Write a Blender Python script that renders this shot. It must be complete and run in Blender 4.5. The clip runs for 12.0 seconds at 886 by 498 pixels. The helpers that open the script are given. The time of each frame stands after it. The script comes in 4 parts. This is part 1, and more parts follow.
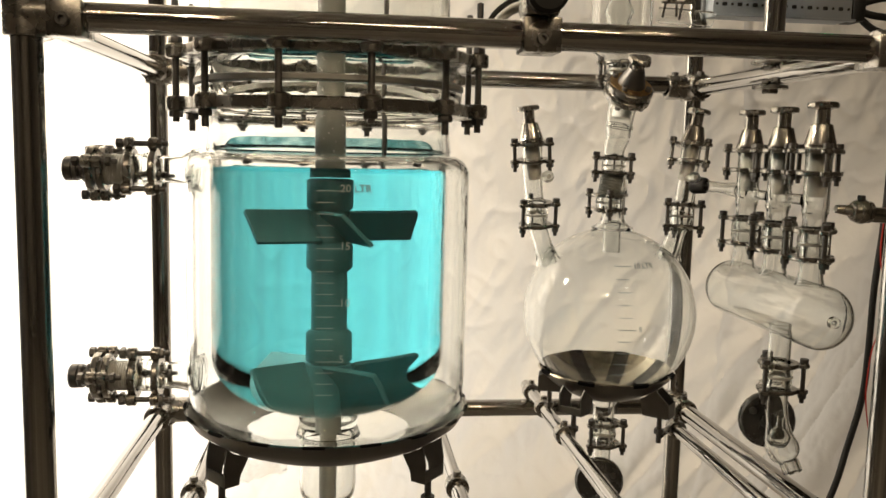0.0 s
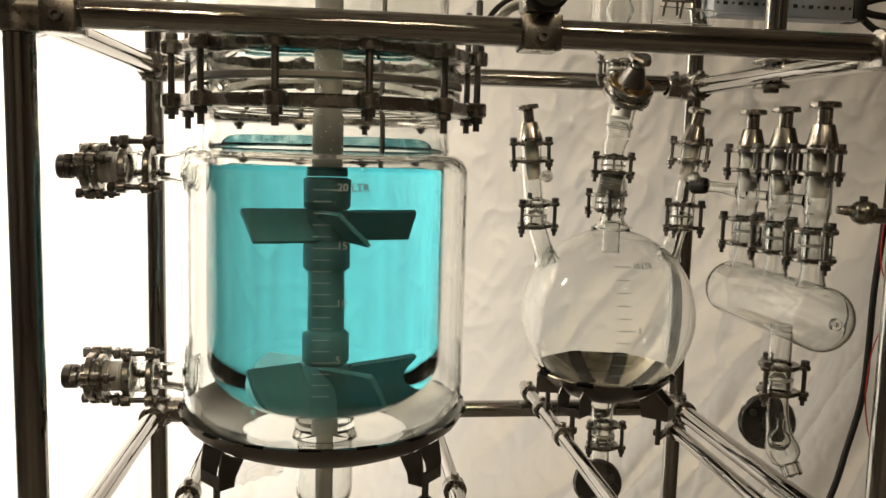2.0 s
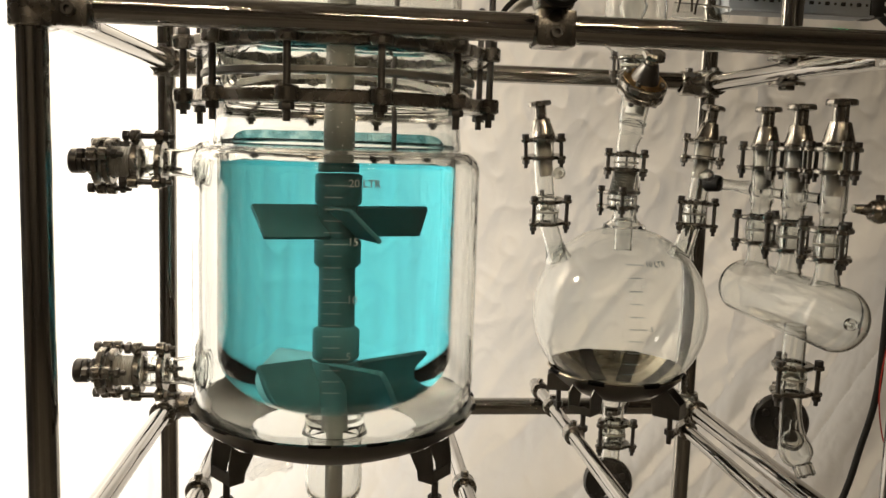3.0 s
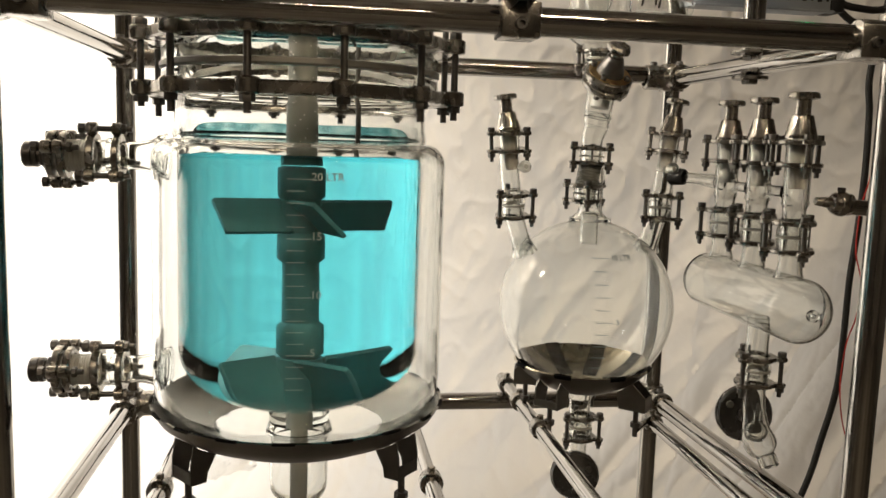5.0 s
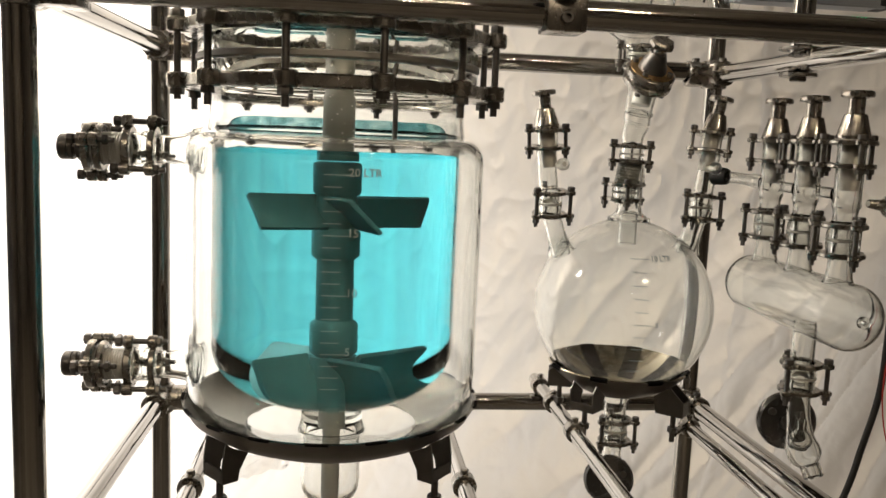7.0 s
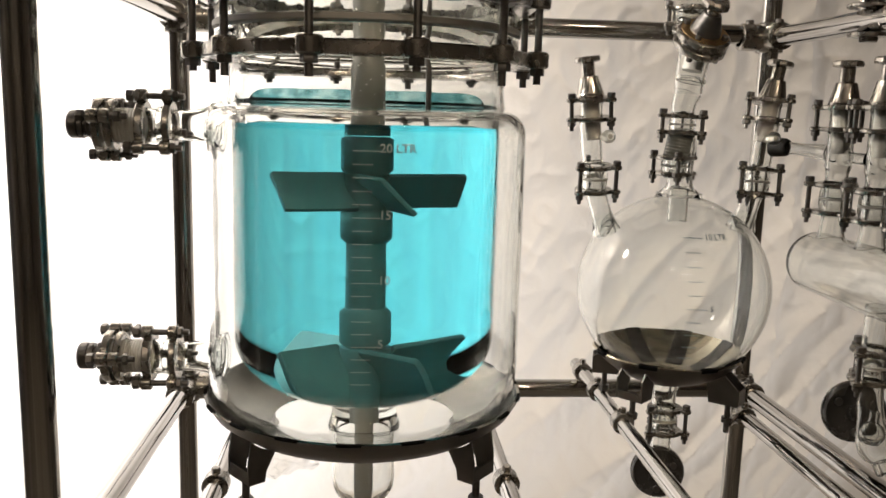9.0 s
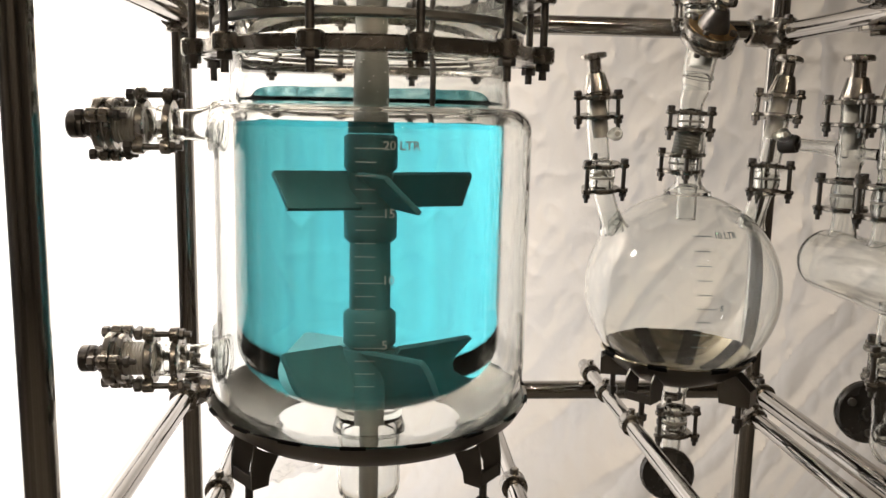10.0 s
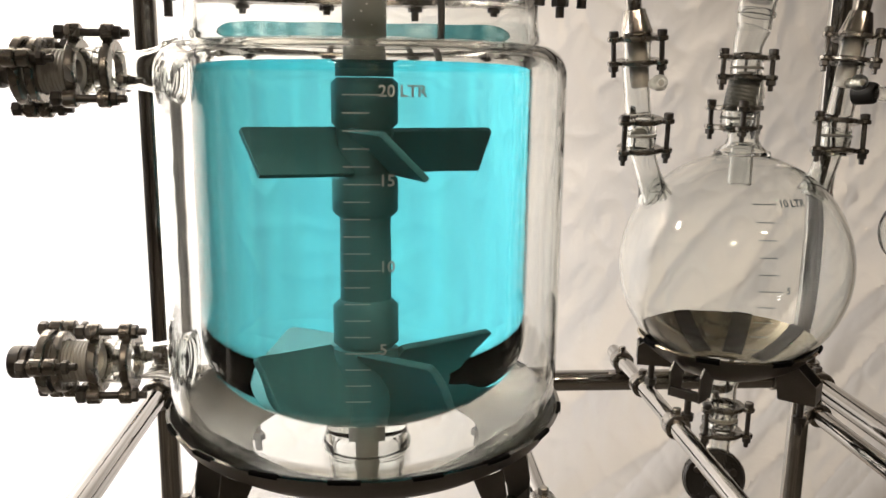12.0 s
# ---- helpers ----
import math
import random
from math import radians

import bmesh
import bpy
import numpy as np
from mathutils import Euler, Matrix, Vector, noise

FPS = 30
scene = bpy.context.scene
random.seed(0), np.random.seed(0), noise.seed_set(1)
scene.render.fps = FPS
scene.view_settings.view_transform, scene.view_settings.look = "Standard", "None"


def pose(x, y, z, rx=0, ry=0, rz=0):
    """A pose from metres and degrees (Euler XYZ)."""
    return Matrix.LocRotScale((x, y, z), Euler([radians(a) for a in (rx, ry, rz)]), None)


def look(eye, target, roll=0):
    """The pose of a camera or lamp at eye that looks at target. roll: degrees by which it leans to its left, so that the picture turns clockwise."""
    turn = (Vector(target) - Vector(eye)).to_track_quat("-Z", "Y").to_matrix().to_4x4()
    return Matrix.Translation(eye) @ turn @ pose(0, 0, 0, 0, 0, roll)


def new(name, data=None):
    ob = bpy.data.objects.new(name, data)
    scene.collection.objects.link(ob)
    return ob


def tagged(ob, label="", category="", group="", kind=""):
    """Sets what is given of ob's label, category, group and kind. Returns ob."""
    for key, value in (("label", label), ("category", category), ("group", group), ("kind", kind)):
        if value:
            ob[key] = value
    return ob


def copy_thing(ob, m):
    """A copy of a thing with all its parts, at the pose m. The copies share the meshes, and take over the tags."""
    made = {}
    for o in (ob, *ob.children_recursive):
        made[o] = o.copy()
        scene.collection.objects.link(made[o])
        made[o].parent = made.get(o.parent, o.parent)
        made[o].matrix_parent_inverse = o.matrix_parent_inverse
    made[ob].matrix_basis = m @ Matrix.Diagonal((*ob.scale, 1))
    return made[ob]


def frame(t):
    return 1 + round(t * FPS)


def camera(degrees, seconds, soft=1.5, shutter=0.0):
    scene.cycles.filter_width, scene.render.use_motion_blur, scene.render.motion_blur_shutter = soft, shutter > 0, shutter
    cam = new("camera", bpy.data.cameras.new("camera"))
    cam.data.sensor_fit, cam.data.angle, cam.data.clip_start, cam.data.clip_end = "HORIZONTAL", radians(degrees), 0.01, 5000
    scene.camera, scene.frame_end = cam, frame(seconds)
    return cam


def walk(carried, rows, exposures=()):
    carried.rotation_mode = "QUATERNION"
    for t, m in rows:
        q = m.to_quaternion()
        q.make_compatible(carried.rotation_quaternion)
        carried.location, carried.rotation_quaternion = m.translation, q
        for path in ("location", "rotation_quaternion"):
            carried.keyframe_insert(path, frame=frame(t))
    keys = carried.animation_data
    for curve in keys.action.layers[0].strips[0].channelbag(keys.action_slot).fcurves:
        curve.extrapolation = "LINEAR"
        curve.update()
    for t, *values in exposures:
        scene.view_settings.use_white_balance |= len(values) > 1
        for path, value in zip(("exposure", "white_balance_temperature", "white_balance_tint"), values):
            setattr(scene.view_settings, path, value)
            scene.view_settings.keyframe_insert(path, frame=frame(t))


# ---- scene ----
cam = camera(55.7, 12.0)
METRES, EYE, TILT, LEAN, TURN = 0.338, 1.15, 0.0, 0.0, -6.8
ROWS = [
    (0.0, 0.0, 0.0, 0.0, 0.16, -6.72, -1.38),
    (0.5, -0.0002, 0.0083, -0.0001, 0.16, -6.69, -1.26),
    (1.0, 0.0015, 0.0085, 0.0003, -0.05, -6.53, -1.25),
    (1.5, 0.0022, 0.0131, -0.0001, -0.12, -6.44, -1.37),
    (2.0, -0.0015, 0.0334, -0.0012, 0.03, -6.77, -1.57),
    (2.5, -0.0013, 0.0379, -0.0008, 0.53, -7.02, -1.71),
    (3.0, -0.0035, 0.047, -0.0015, 0.8, -7.04, -1.83),
    (5.0, 0.0032, 0.0765, -0.0082, -1.46, -7.31, -1.84),
    (5.5, -0.0028, 0.0793, -0.0082, -1.42, -7.29, -1.95),
    (6.0, -0.0089, 0.0854, -0.0089, -1.07, -7.2, -2.0),
    (6.5, -0.0192, 0.1073, -0.0079, -0.48, -7.22, -1.99),
    (7.0, -0.0331, 0.1427, -0.0076, 0.47, -7.68, -2.41),
    (9.0, -0.0696, 0.3784, -0.0211, 2.34, -9.41, -1.58),
    (9.5, -0.0665, 0.4015, -0.0291, 2.47, -9.35, -1.5),
    (10.0, -0.0667, 0.4207, -0.0391, 2.72, -9.24, -1.2),
    (10.5, -0.0624, 0.4715, -0.046, 3.14, -9.35, -0.9),
    (11.0, -0.068, 0.6031, -0.0829, 2.9, -9.82, -0.53),
    (11.5, -0.0592, 0.7762, -0.0997, 2.67, -10.52, 0.4),
    (12.0, -0.1123, 0.9596, -0.1055, 2.96, -11.5, -0.67),
]
EXPOSURES = [(0.0, 0.03, 6350, 10), (2.5, -0.18, 6240, 10), (5.5, -0.06, 6090, 11), (7.0, -0.01, 6000, 12), (9.5, 0.0, 5850, 14), (12.0, 0.0, 5840, 14)]
walk(cam, [(t, pose(0, 0, EYE, TILT, LEAN, TURN) @ pose(METRES * x, METRES * y, METRES * z, 90 + pitch, roll, yaw)) for t, x, y, z, yaw, pitch, roll in ROWS], EXPOSURES)

# ---- world, lamps ----
world = bpy.data.worlds.new("world")
scene.world = world
world.use_nodes = True
world.node_tree.nodes["Background"].inputs[0].default_value = (1.0, 0.92, 0.82, 1)
world.node_tree.nodes["Background"].inputs[1].default_value = 0.02


def area_lamp(name, eye, target, size, watts, colour, tall=0.0):
    data = bpy.data.lights.new(name, "AREA")
    data.shape, data.size, data.size_y, data.energy, data.color = "RECTANGLE", size, tall or size, watts, colour
    ob = new(name, data)
    ob.matrix_basis = look(eye, target)
    return ob


# light of the window inferred behind the left of the sheet
area_lamp("sheet_backlight", (-0.98, 2.74, 0.85), (-0.98, 2.0, 0.85), 1.60, 50, (1.0, 0.97, 0.93), 1.8)
# no window here: weak fill added to brighten the sheet's right part
area_lamp("sheet_backlight", (0.66, 2.74, 0.52), (0.66, 2.0, 0.52), 1.75, 7.2, (1.0, 0.93, 0.83), 1.0)
# unseen lamp added high on the left to rake the sheet's folds
sheet_fill = area_lamp("sheet_fill_light", (-1.45, 1.40, 2.20), (-0.85, 2.45, 1.70), 0.26, 80, (1.0, 0.86, 0.67))
sheet_fill.data.spread = radians(140)
area_lamp("ceiling_lamp_light", (0.9, -0.7, 2.70), (0.9, -0.7, 0), 0.40, 20, (1.0, 0.76, 0.48), 0.05)
area_lamp("ceiling_lamp_light", (-0.7, -1.3, 2.70), (-0.7, -1.3, 0), 0.40, 15, (1.0, 0.76, 0.48), 0.05)
area_lamp("ceiling_lamp_light", (0.2, -2.2, 2.70), (0.2, -2.2, 0), 0.60, 18, (1.0, 0.76, 0.48), 0.05)


# ---- materials ----
def material(name, base, rough=0.5, metal=0.0, vary=0.12, scale=40.0, bump=0.0, bump_scale=200.0, rough_vary=0.1, stretch=(1, 1, 1)):
    m = bpy.data.materials.new(name)
    m.use_nodes = True
    nt = m.node_tree
    b = nt.nodes["Principled BSDF"]
    co = nt.nodes.new("ShaderNodeTexCoord")
    mp = nt.nodes.new("ShaderNodeMapping")
    mp.inputs["Scale"].default_value = stretch
    nt.links.new(co.outputs["Object"], mp.inputs["Vector"])
    big = nt.nodes.new("ShaderNodeTexNoise")
    big.inputs["Scale"].default_value, big.inputs["Detail"].default_value = scale, 6
    nt.links.new(mp.outputs[0], big.inputs["Vector"])
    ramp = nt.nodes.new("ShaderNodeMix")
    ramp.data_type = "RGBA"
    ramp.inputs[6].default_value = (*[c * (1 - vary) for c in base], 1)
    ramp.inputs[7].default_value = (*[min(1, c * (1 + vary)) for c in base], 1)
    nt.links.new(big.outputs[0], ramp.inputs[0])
    nt.links.new(ramp.outputs[2], b.inputs["Base Color"])
    mr = nt.nodes.new("ShaderNodeMapRange")
    mr.inputs["To Min"].default_value, mr.inputs["To Max"].default_value = max(0.02, rough - rough_vary), rough + rough_vary
    nt.links.new(big.outputs[0], mr.inputs["Value"])
    nt.links.new(mr.outputs[0], b.inputs["Roughness"])
    b.inputs["Metallic"].default_value = metal
    if bump:
        fine = nt.nodes.new("ShaderNodeTexNoise")
        fine.inputs["Scale"].default_value, fine.inputs["Detail"].default_value = bump_scale, 5
        nt.links.new(mp.outputs[0], fine.inputs["Vector"])
        bp = nt.nodes.new("ShaderNodeBump")
        bp.inputs["Strength"].default_value, bp.inputs["Distance"].default_value = bump, 0.001
        nt.links.new(fine.outputs[0], bp.inputs["Height"])
        nt.links.new(bp.outputs[0], b.inputs["Normal"])
    return m


def glass_material(name, colour, ior, rough=0.0, wave=0.0, wave_scale=18.0):
    m = bpy.data.materials.new(name)
    m.use_nodes = True
    nt = m.node_tree
    nt.nodes.remove(nt.nodes["Principled BSDF"])
    g = nt.nodes.new("ShaderNodeBsdfGlass")
    g.inputs["Color"].default_value, g.inputs["IOR"].default_value, g.inputs["Roughness"].default_value = (*colour, 1), ior, rough
    nt.links.new(g.outputs[0], nt.nodes["Material Output"].inputs["Surface"])
    if wave:
        co = nt.nodes.new("ShaderNodeTexCoord")
        n = nt.nodes.new("ShaderNodeTexNoise")
        n.inputs["Scale"].default_value, n.inputs["Detail"].default_value = wave_scale, 2
        nt.links.new(co.outputs["Object"], n.inputs["Vector"])
        bp = nt.nodes.new("ShaderNodeBump")
        bp.inputs["Strength"].default_value, bp.inputs["Distance"].default_value = wave, 0.004
        nt.links.new(n.outputs[0], bp.inputs["Height"])
        nt.links.new(bp.outputs[0], g.inputs["Normal"])
    return m


# colour noise stretched along each tube paints streaks for the room's reflections
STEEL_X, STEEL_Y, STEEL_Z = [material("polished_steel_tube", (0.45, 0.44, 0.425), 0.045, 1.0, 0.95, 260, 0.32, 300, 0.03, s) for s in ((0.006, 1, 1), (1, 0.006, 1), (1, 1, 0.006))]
BRUSHED = material("satin_steel_cast", (0.36, 0.345, 0.32), 0.27, 1.0, 0.22, 60, 0.10, 500, 0.1)
GASKET = material("grey_white_gasket", (0.34, 0.34, 0.32), 0.5, 0.0, 0.08, 60, 0.1, 300)
BOLT = material("dark_steel_bolt", (0.16, 0.155, 0.15), 0.38, 1.0, 0.2, 120, 0.3, 600, 0.1)
BRIGHT = material("turned_steel", (0.46, 0.44, 0.41), 0.19, 1.0, 0.08, 40, 0.1, 500, 0.08)
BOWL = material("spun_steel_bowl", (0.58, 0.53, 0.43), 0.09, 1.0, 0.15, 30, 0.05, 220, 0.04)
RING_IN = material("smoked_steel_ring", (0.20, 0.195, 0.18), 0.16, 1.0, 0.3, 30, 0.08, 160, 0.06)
# bowls' outer faces: the dark floor they mirror is put into the base colour
BOWL_OUT_SHADE = material("shaded_steel_skin", (0.15, 0.14, 0.125), 0.42, 1.0, 0.25, 45, 0.2, 260, 0.1)
FROST = material("frosted_packing", (0.34, 0.335, 0.31), 0.5, 0.0, 0.1, 60, 0.2, 300)
PTFE = material("white_ptfe", (0.58, 0.58, 0.55), 0.45, 0.0, 0.05, 40, 0.1, 300)
IMPELLER = material("dark_coated_impeller", (0.165, 0.17, 0.16), 0.42, 0.0, 0.1, 35, 0.1, 250)
PLATE = material("dark_bent_plate", (0.20, 0.192, 0.178), 0.36, 1.0, 0.2, 50, 0.2, 300, 0.1)
COATED = material("grey_coated_shaft", (0.17, 0.18, 0.17), 0.42, 0.0, 0.08, 35, 0.1, 250)
LINING = material("matt_black_lining", (0.007, 0.007, 0.007), 0.85, 0.0, 0.2, 60, 0.2, 300)
LINING.node_tree.nodes["Principled BSDF"].inputs["Specular IOR Level"].default_value = 0.12
RUBBER = material("black_rubber", (0.018, 0.018, 0.018), 0.5, 0.0, 0.2, 60, 0.2, 300)
RUBBER.node_tree.nodes["Principled BSDF"].inputs["Specular IOR Level"].default_value = 0.25
DUCT = material("grey_plastic_duct", (0.30, 0.33, 0.36), 0.5, 0.0, 0.08, 30, 0.1, 300)
BRASS = material("brass_washer", (0.50, 0.34, 0.16), 0.3, 1.0, 0.15, 60, 0.1, 300)
WHEEL = material("black_gloss_plastic", (0.030, 0.029, 0.028), 0.27, 0.0, 0.2, 40, 0.1, 200)
RED = material("red_wire_sheath", (0.45, 0.03, 0.02), 0.45, 0.0, 0.1)
PAINT = material("pale_grey_enamel", (0.22, 0.27, 0.28), 0.6, 0.0, 0.1, 300)
PLASTER = material("dim_wall_paint", (0.15, 0.14, 0.125), 0.85, 0.0, 0.12, 3, 0.2, 60)
CEILING = material("cream_ceiling_paint", (0.36, 0.33, 0.285), 0.85, 0.0, 0.1, 3, 0.2, 60)
FLOORING = material("concrete_floor", (0.13, 0.12, 0.105), 0.7, 0.0, 0.2, 5, 0.3, 90)
CLOTH = material("cream_cotton_sheet", (0.80, 0.75, 0.665), 0.9, 0.0, 0.05, 7, 1.2, 62, 0.02)
nt = CLOTH.node_tree
thin = nt.nodes.new("ShaderNodeBsdfTranslucent")
both = nt.nodes.new("ShaderNodeMixShader")
both.inputs[0].default_value = 0.5
principled = nt.nodes["Principled BSDF"]
tint = principled.inputs["Base Color"].links[0].from_socket
nt.links.new(tint, thin.inputs["Color"])
nt.links.new(principled.inputs["Normal"].links[0].from_socket, thin.inputs["Normal"])
nt.links.new(principled.outputs[0], both.inputs[1])
nt.links.new(thin.outputs[0], both.inputs[2])
nt.links.new(both.outputs[0], nt.nodes["Material Output"].inputs["Surface"])
LED = bpy.data.materials.new("green_indicator")
LED.use_nodes = True
LED.node_tree.nodes["Principled BSDF"].inputs["Emission Color"].default_value = (0.05, 1.0, 0.25, 1)
LED.node_tree.nodes["Principled BSDF"].inputs["Emission Strength"].default_value = 12.0
WRAP = bpy.data.materials.new("thin_clear_wrap")
WRAP.use_nodes = True
nt = WRAP.node_tree
clear, sheen, blend = nt.nodes.new("ShaderNodeBsdfTransparent"), nt.nodes.new("ShaderNodeBsdfGlossy"), nt.nodes.new("ShaderNodeMixShader")
clear.inputs["Color"].default_value = (0.93, 0.93, 0.92, 1)
sheen.inputs["Roughness"].default_value = 0.12
blend.inputs[0].default_value = 0.16
nt.links.new(clear.outputs[0], blend.inputs[1])
nt.links.new(sheen.outputs[0], blend.inputs[2])
nt.links.new(blend.outputs[0], nt.nodes["Material Output"].inputs["Surface"])
FROSTED_GLASS = glass_material("frosted_glass", (0.93, 0.93, 0.91), 1.25, 0.32)
GLASS = glass_material("borosilicate_glass", (0.985, 0.99, 0.985), 1.47, 0.0, 0.06, 14)
WET_GLASS = glass_material("misted_borosilicate_glass", (0.935, 0.94, 0.93), 1.47, 0.0, 0.09, 45)
# patchy teal of the liquid refracted in the neck, put into the colour
NECK_REFRACTION = glass_material("blue_neck_refraction", (0.30, 0.56, 0.60), 1.333, 0.0, 0.4, 40)
nt = NECK_REFRACTION.node_tree
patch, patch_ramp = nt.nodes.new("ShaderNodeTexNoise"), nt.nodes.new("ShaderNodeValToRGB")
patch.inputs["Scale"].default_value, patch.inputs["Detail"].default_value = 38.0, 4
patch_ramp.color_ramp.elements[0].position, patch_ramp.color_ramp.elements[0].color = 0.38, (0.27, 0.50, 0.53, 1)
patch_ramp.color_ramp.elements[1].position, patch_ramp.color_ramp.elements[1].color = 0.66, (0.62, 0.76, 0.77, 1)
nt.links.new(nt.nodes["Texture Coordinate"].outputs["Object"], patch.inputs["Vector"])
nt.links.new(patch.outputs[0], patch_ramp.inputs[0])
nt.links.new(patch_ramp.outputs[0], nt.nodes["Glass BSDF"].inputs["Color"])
LIQUID_SIDE = glass_material("blue_liquid_against_glass", (0.40, 0.83, 0.905), 1.333 / 1.47)
nt = LIQUID_SIDE.node_tree
streak_co, streak_map, streak = nt.nodes.new("ShaderNodeTexCoord"), nt.nodes.new("ShaderNodeMapping"), nt.nodes.new("ShaderNodeTexNoise")
streak_map.inputs["Scale"].default_value = (30, 30, 1.4)
streak.inputs["Scale"].default_value, streak.inputs["Detail"].default_value = 2.0, 4
streak_ramp = nt.nodes.new("ShaderNodeValToRGB")
streak_ramp.color_ramp.elements[0].position, streak_ramp.color_ramp.elements[0].color = 0.30, (0.385, 0.77, 0.85, 1)
streak_ramp.color_ramp.elements[1].position, streak_ramp.color_ramp.elements[1].color = 0.62, (0.395, 0.885, 0.985, 1)
nt.links.new(streak_co.outputs["Object"], streak_map.inputs["Vector"])
nt.links.new(streak_map.outputs[0], streak.inputs["Vector"])
nt.links.new(streak.outputs[0], streak_ramp.inputs[0])
nt.links.new(streak_ramp.outputs[0], nt.nodes["Glass BSDF"].inputs["Color"])
LIQUID_TOP = glass_material("blue_liquid_surface", (0.62, 0.92, 0.955), 1.333, 0.0, 0.08, 30)


# ---- mesh helpers ----
def axis_pose(p0, p1):
    d = Vector(p1) - Vector(p0)
    return Matrix.Translation(p0) @ d.to_track_quat("Z", "Y").to_matrix().to_4x4()


def lathe(bm, prof, m=Matrix(), segs=32, closed=False, mat=0, turn=0.0):
    """Turns a profile of (radius, height) about the z axis of m."""
    rings = []
    for r, z in prof:
        if r < 1e-6:
            rings.append([bm.verts.new(m @ Vector((0, 0, z)))])
        else:
            rings.append([bm.verts.new(m @ Vector((r * math.cos(a), r * math.sin(a), z))) for a in [turn + 2 * math.pi * i / segs for i in range(segs)]])
    pairs = list(zip(rings, rings[1:])) + ([(rings[-1], rings[0])] if closed else [])
    for a, b in pairs:
        for i in range(segs):
            j = (i + 1) % segs
            if len(a) == 1 and len(b) == 1:
                continue
            if len(a) == 1:
                f = (a[0], b[j], b[i])
            elif len(b) == 1:
                f = (a[i], a[j], b[0])
            else:
                f = (a[i], a[j], b[j], b[i])
            bm.faces.new(f).material_index = mat
    return bm


def cyl(bm, p0, p1, r, segs=24, bev=None, r2=None):
    """A capped rod with eased edges."""
    length = (Vector(p1) - Vector(p0)).length
    e = min(r * 0.15, 0.0015) if bev is None else bev
    q = r if r2 is None else r2
    return lathe(bm, [(0, 0), (r - e, 0), (r, e), (q, length - e), (q - e, length), (0, length)], axis_pose(p0, p1), segs)


def ring(bm, p0, p1, r_in, r_out, segs=32, bev=0.0008):
    """A collar with a hole through it."""
    h = (Vector(p1) - Vector(p0)).length
    e = bev
    return lathe(bm, [(r_in, 0), (r_out - e, 0), (r_out, e), (r_out, h - e), (r_out - e, h), (r_in, h)], axis_pose(p0, p1), segs, True)


def box(bm, size, m=Matrix(), bev=0.001):
    made = bmesh.ops.create_cube(bm, size=1, matrix=m @ Matrix.Diagonal((*size, 1)))["verts"]
    edges = list({e for v in made for e in v.link_edges})
    bmesh.ops.bevel(bm, geom=edges, offset=bev, segments=2, affect="EDGES", profile=0.5)
    return bm


def sweep(bm, pts, r, segs=10, cap=True, inner=None, steps=6):
    """A tube along a smooth line through the points; inner gives it a bore."""
    p = [Vector(q) for q in pts]
    line = []
    for i in range(len(p) - 1):
        a, b, c, d = p[max(i - 1, 0)], p[i], p[i + 1], p[min(i + 2, len(p) - 1)]
        for k in range(steps):
            s = k / steps
            line.append(0.5 * ((2 * b) + (c - a) * s + (2 * a - 5 * b + 4 * c - d) * s * s + (3 * b - a - 3 * c + d) * s ** 3))
    line.append(p[-1])
    side = Vector((0.3, 0.9, 0.1))
    outer, bore = [], []
    for i, q in enumerate(line):
        t = (line[min(i + 1, len(line) - 1)] - line[max(i - 1, 0)]).normalized()
        u = (side - t * side.dot(t)).normalized()
        v = t.cross(u)
        side = u
        rr = r(i / (len(line) - 1)) if callable(r) else r
        outer.append([bm.verts.new(q + (u * math.cos(a) + v * math.sin(a)) * rr) for a in [2 * math.pi * k / segs for k in range(segs)]])
        if inner:
            bore.append([bm.verts.new(q + (u * math.cos(a) + v * math.sin(a)) * (rr - inner)) for a in [2 * math.pi * k / segs for k in range(segs)]])
    for rows, flip in ((outer, False), (bore, True)):
        for a, b in zip(rows, rows[1:]):
            for i in range(segs):
                j = (i + 1) % segs
                f = (a[i], a[j], b[j], b[i])
                bm.faces.new(tuple(reversed(f)) if flip else f)
    if inner:
        for a, b, flip in ((outer[0], bore[0], True), (outer[-1], bore[-1], False)):
            for i in range(segs):
                j = (i + 1) % segs
                f = (a[i], a[j], b[j], b[i])
                bm.faces.new(tuple(reversed(f)) if flip else f)
    elif cap:
        bm.faces.new(tuple(reversed(outer[0])))
        bm.faces.new(tuple(outer[-1]))
    return bm


def thing(name, at, label, category, group="", kind=""):
    ob = new(name)
    ob.empty_display_size = 0.02
    ob.location = at
    return tagged(ob, label, category, group, kind)


def base_of(ob):
    while ob.parent:
        ob = ob.parent
    return ob


def part(name, bm, mat, parent=None, label="", smooth=40):
    """Links a bmesh, made in world coordinates, as one mesh under its thing or part."""
    if parent:
        bmesh.ops.translate(bm, verts=bm.verts, vec=-base_of(parent).location)
    bmesh.ops.recalc_face_normals(bm, faces=bm.faces)
    me = bpy.data.meshes.new(name)
    bm.to_mesh(me)
    bm.free()
    for one in (mat if isinstance(mat, (list, tuple)) else [mat]):
        me.materials.append(one)
    me.shade_smooth()
    me.set_sharp_from_angle(angle=radians(smooth))
    ob = new(name, me)
    if parent:
        ob.parent = parent
    if label:
        ob["label"] = label
    first = mat[0] if isinstance(mat, (list, tuple)) else mat
    if first in (GLASS, FROSTED_GLASS, WET_GLASS, LIQUID_SIDE, LIQUID_TOP, NECK_REFRACTION):
        ob.visible_shadow = False
    return ob


def bm_new():
    return bmesh.new()


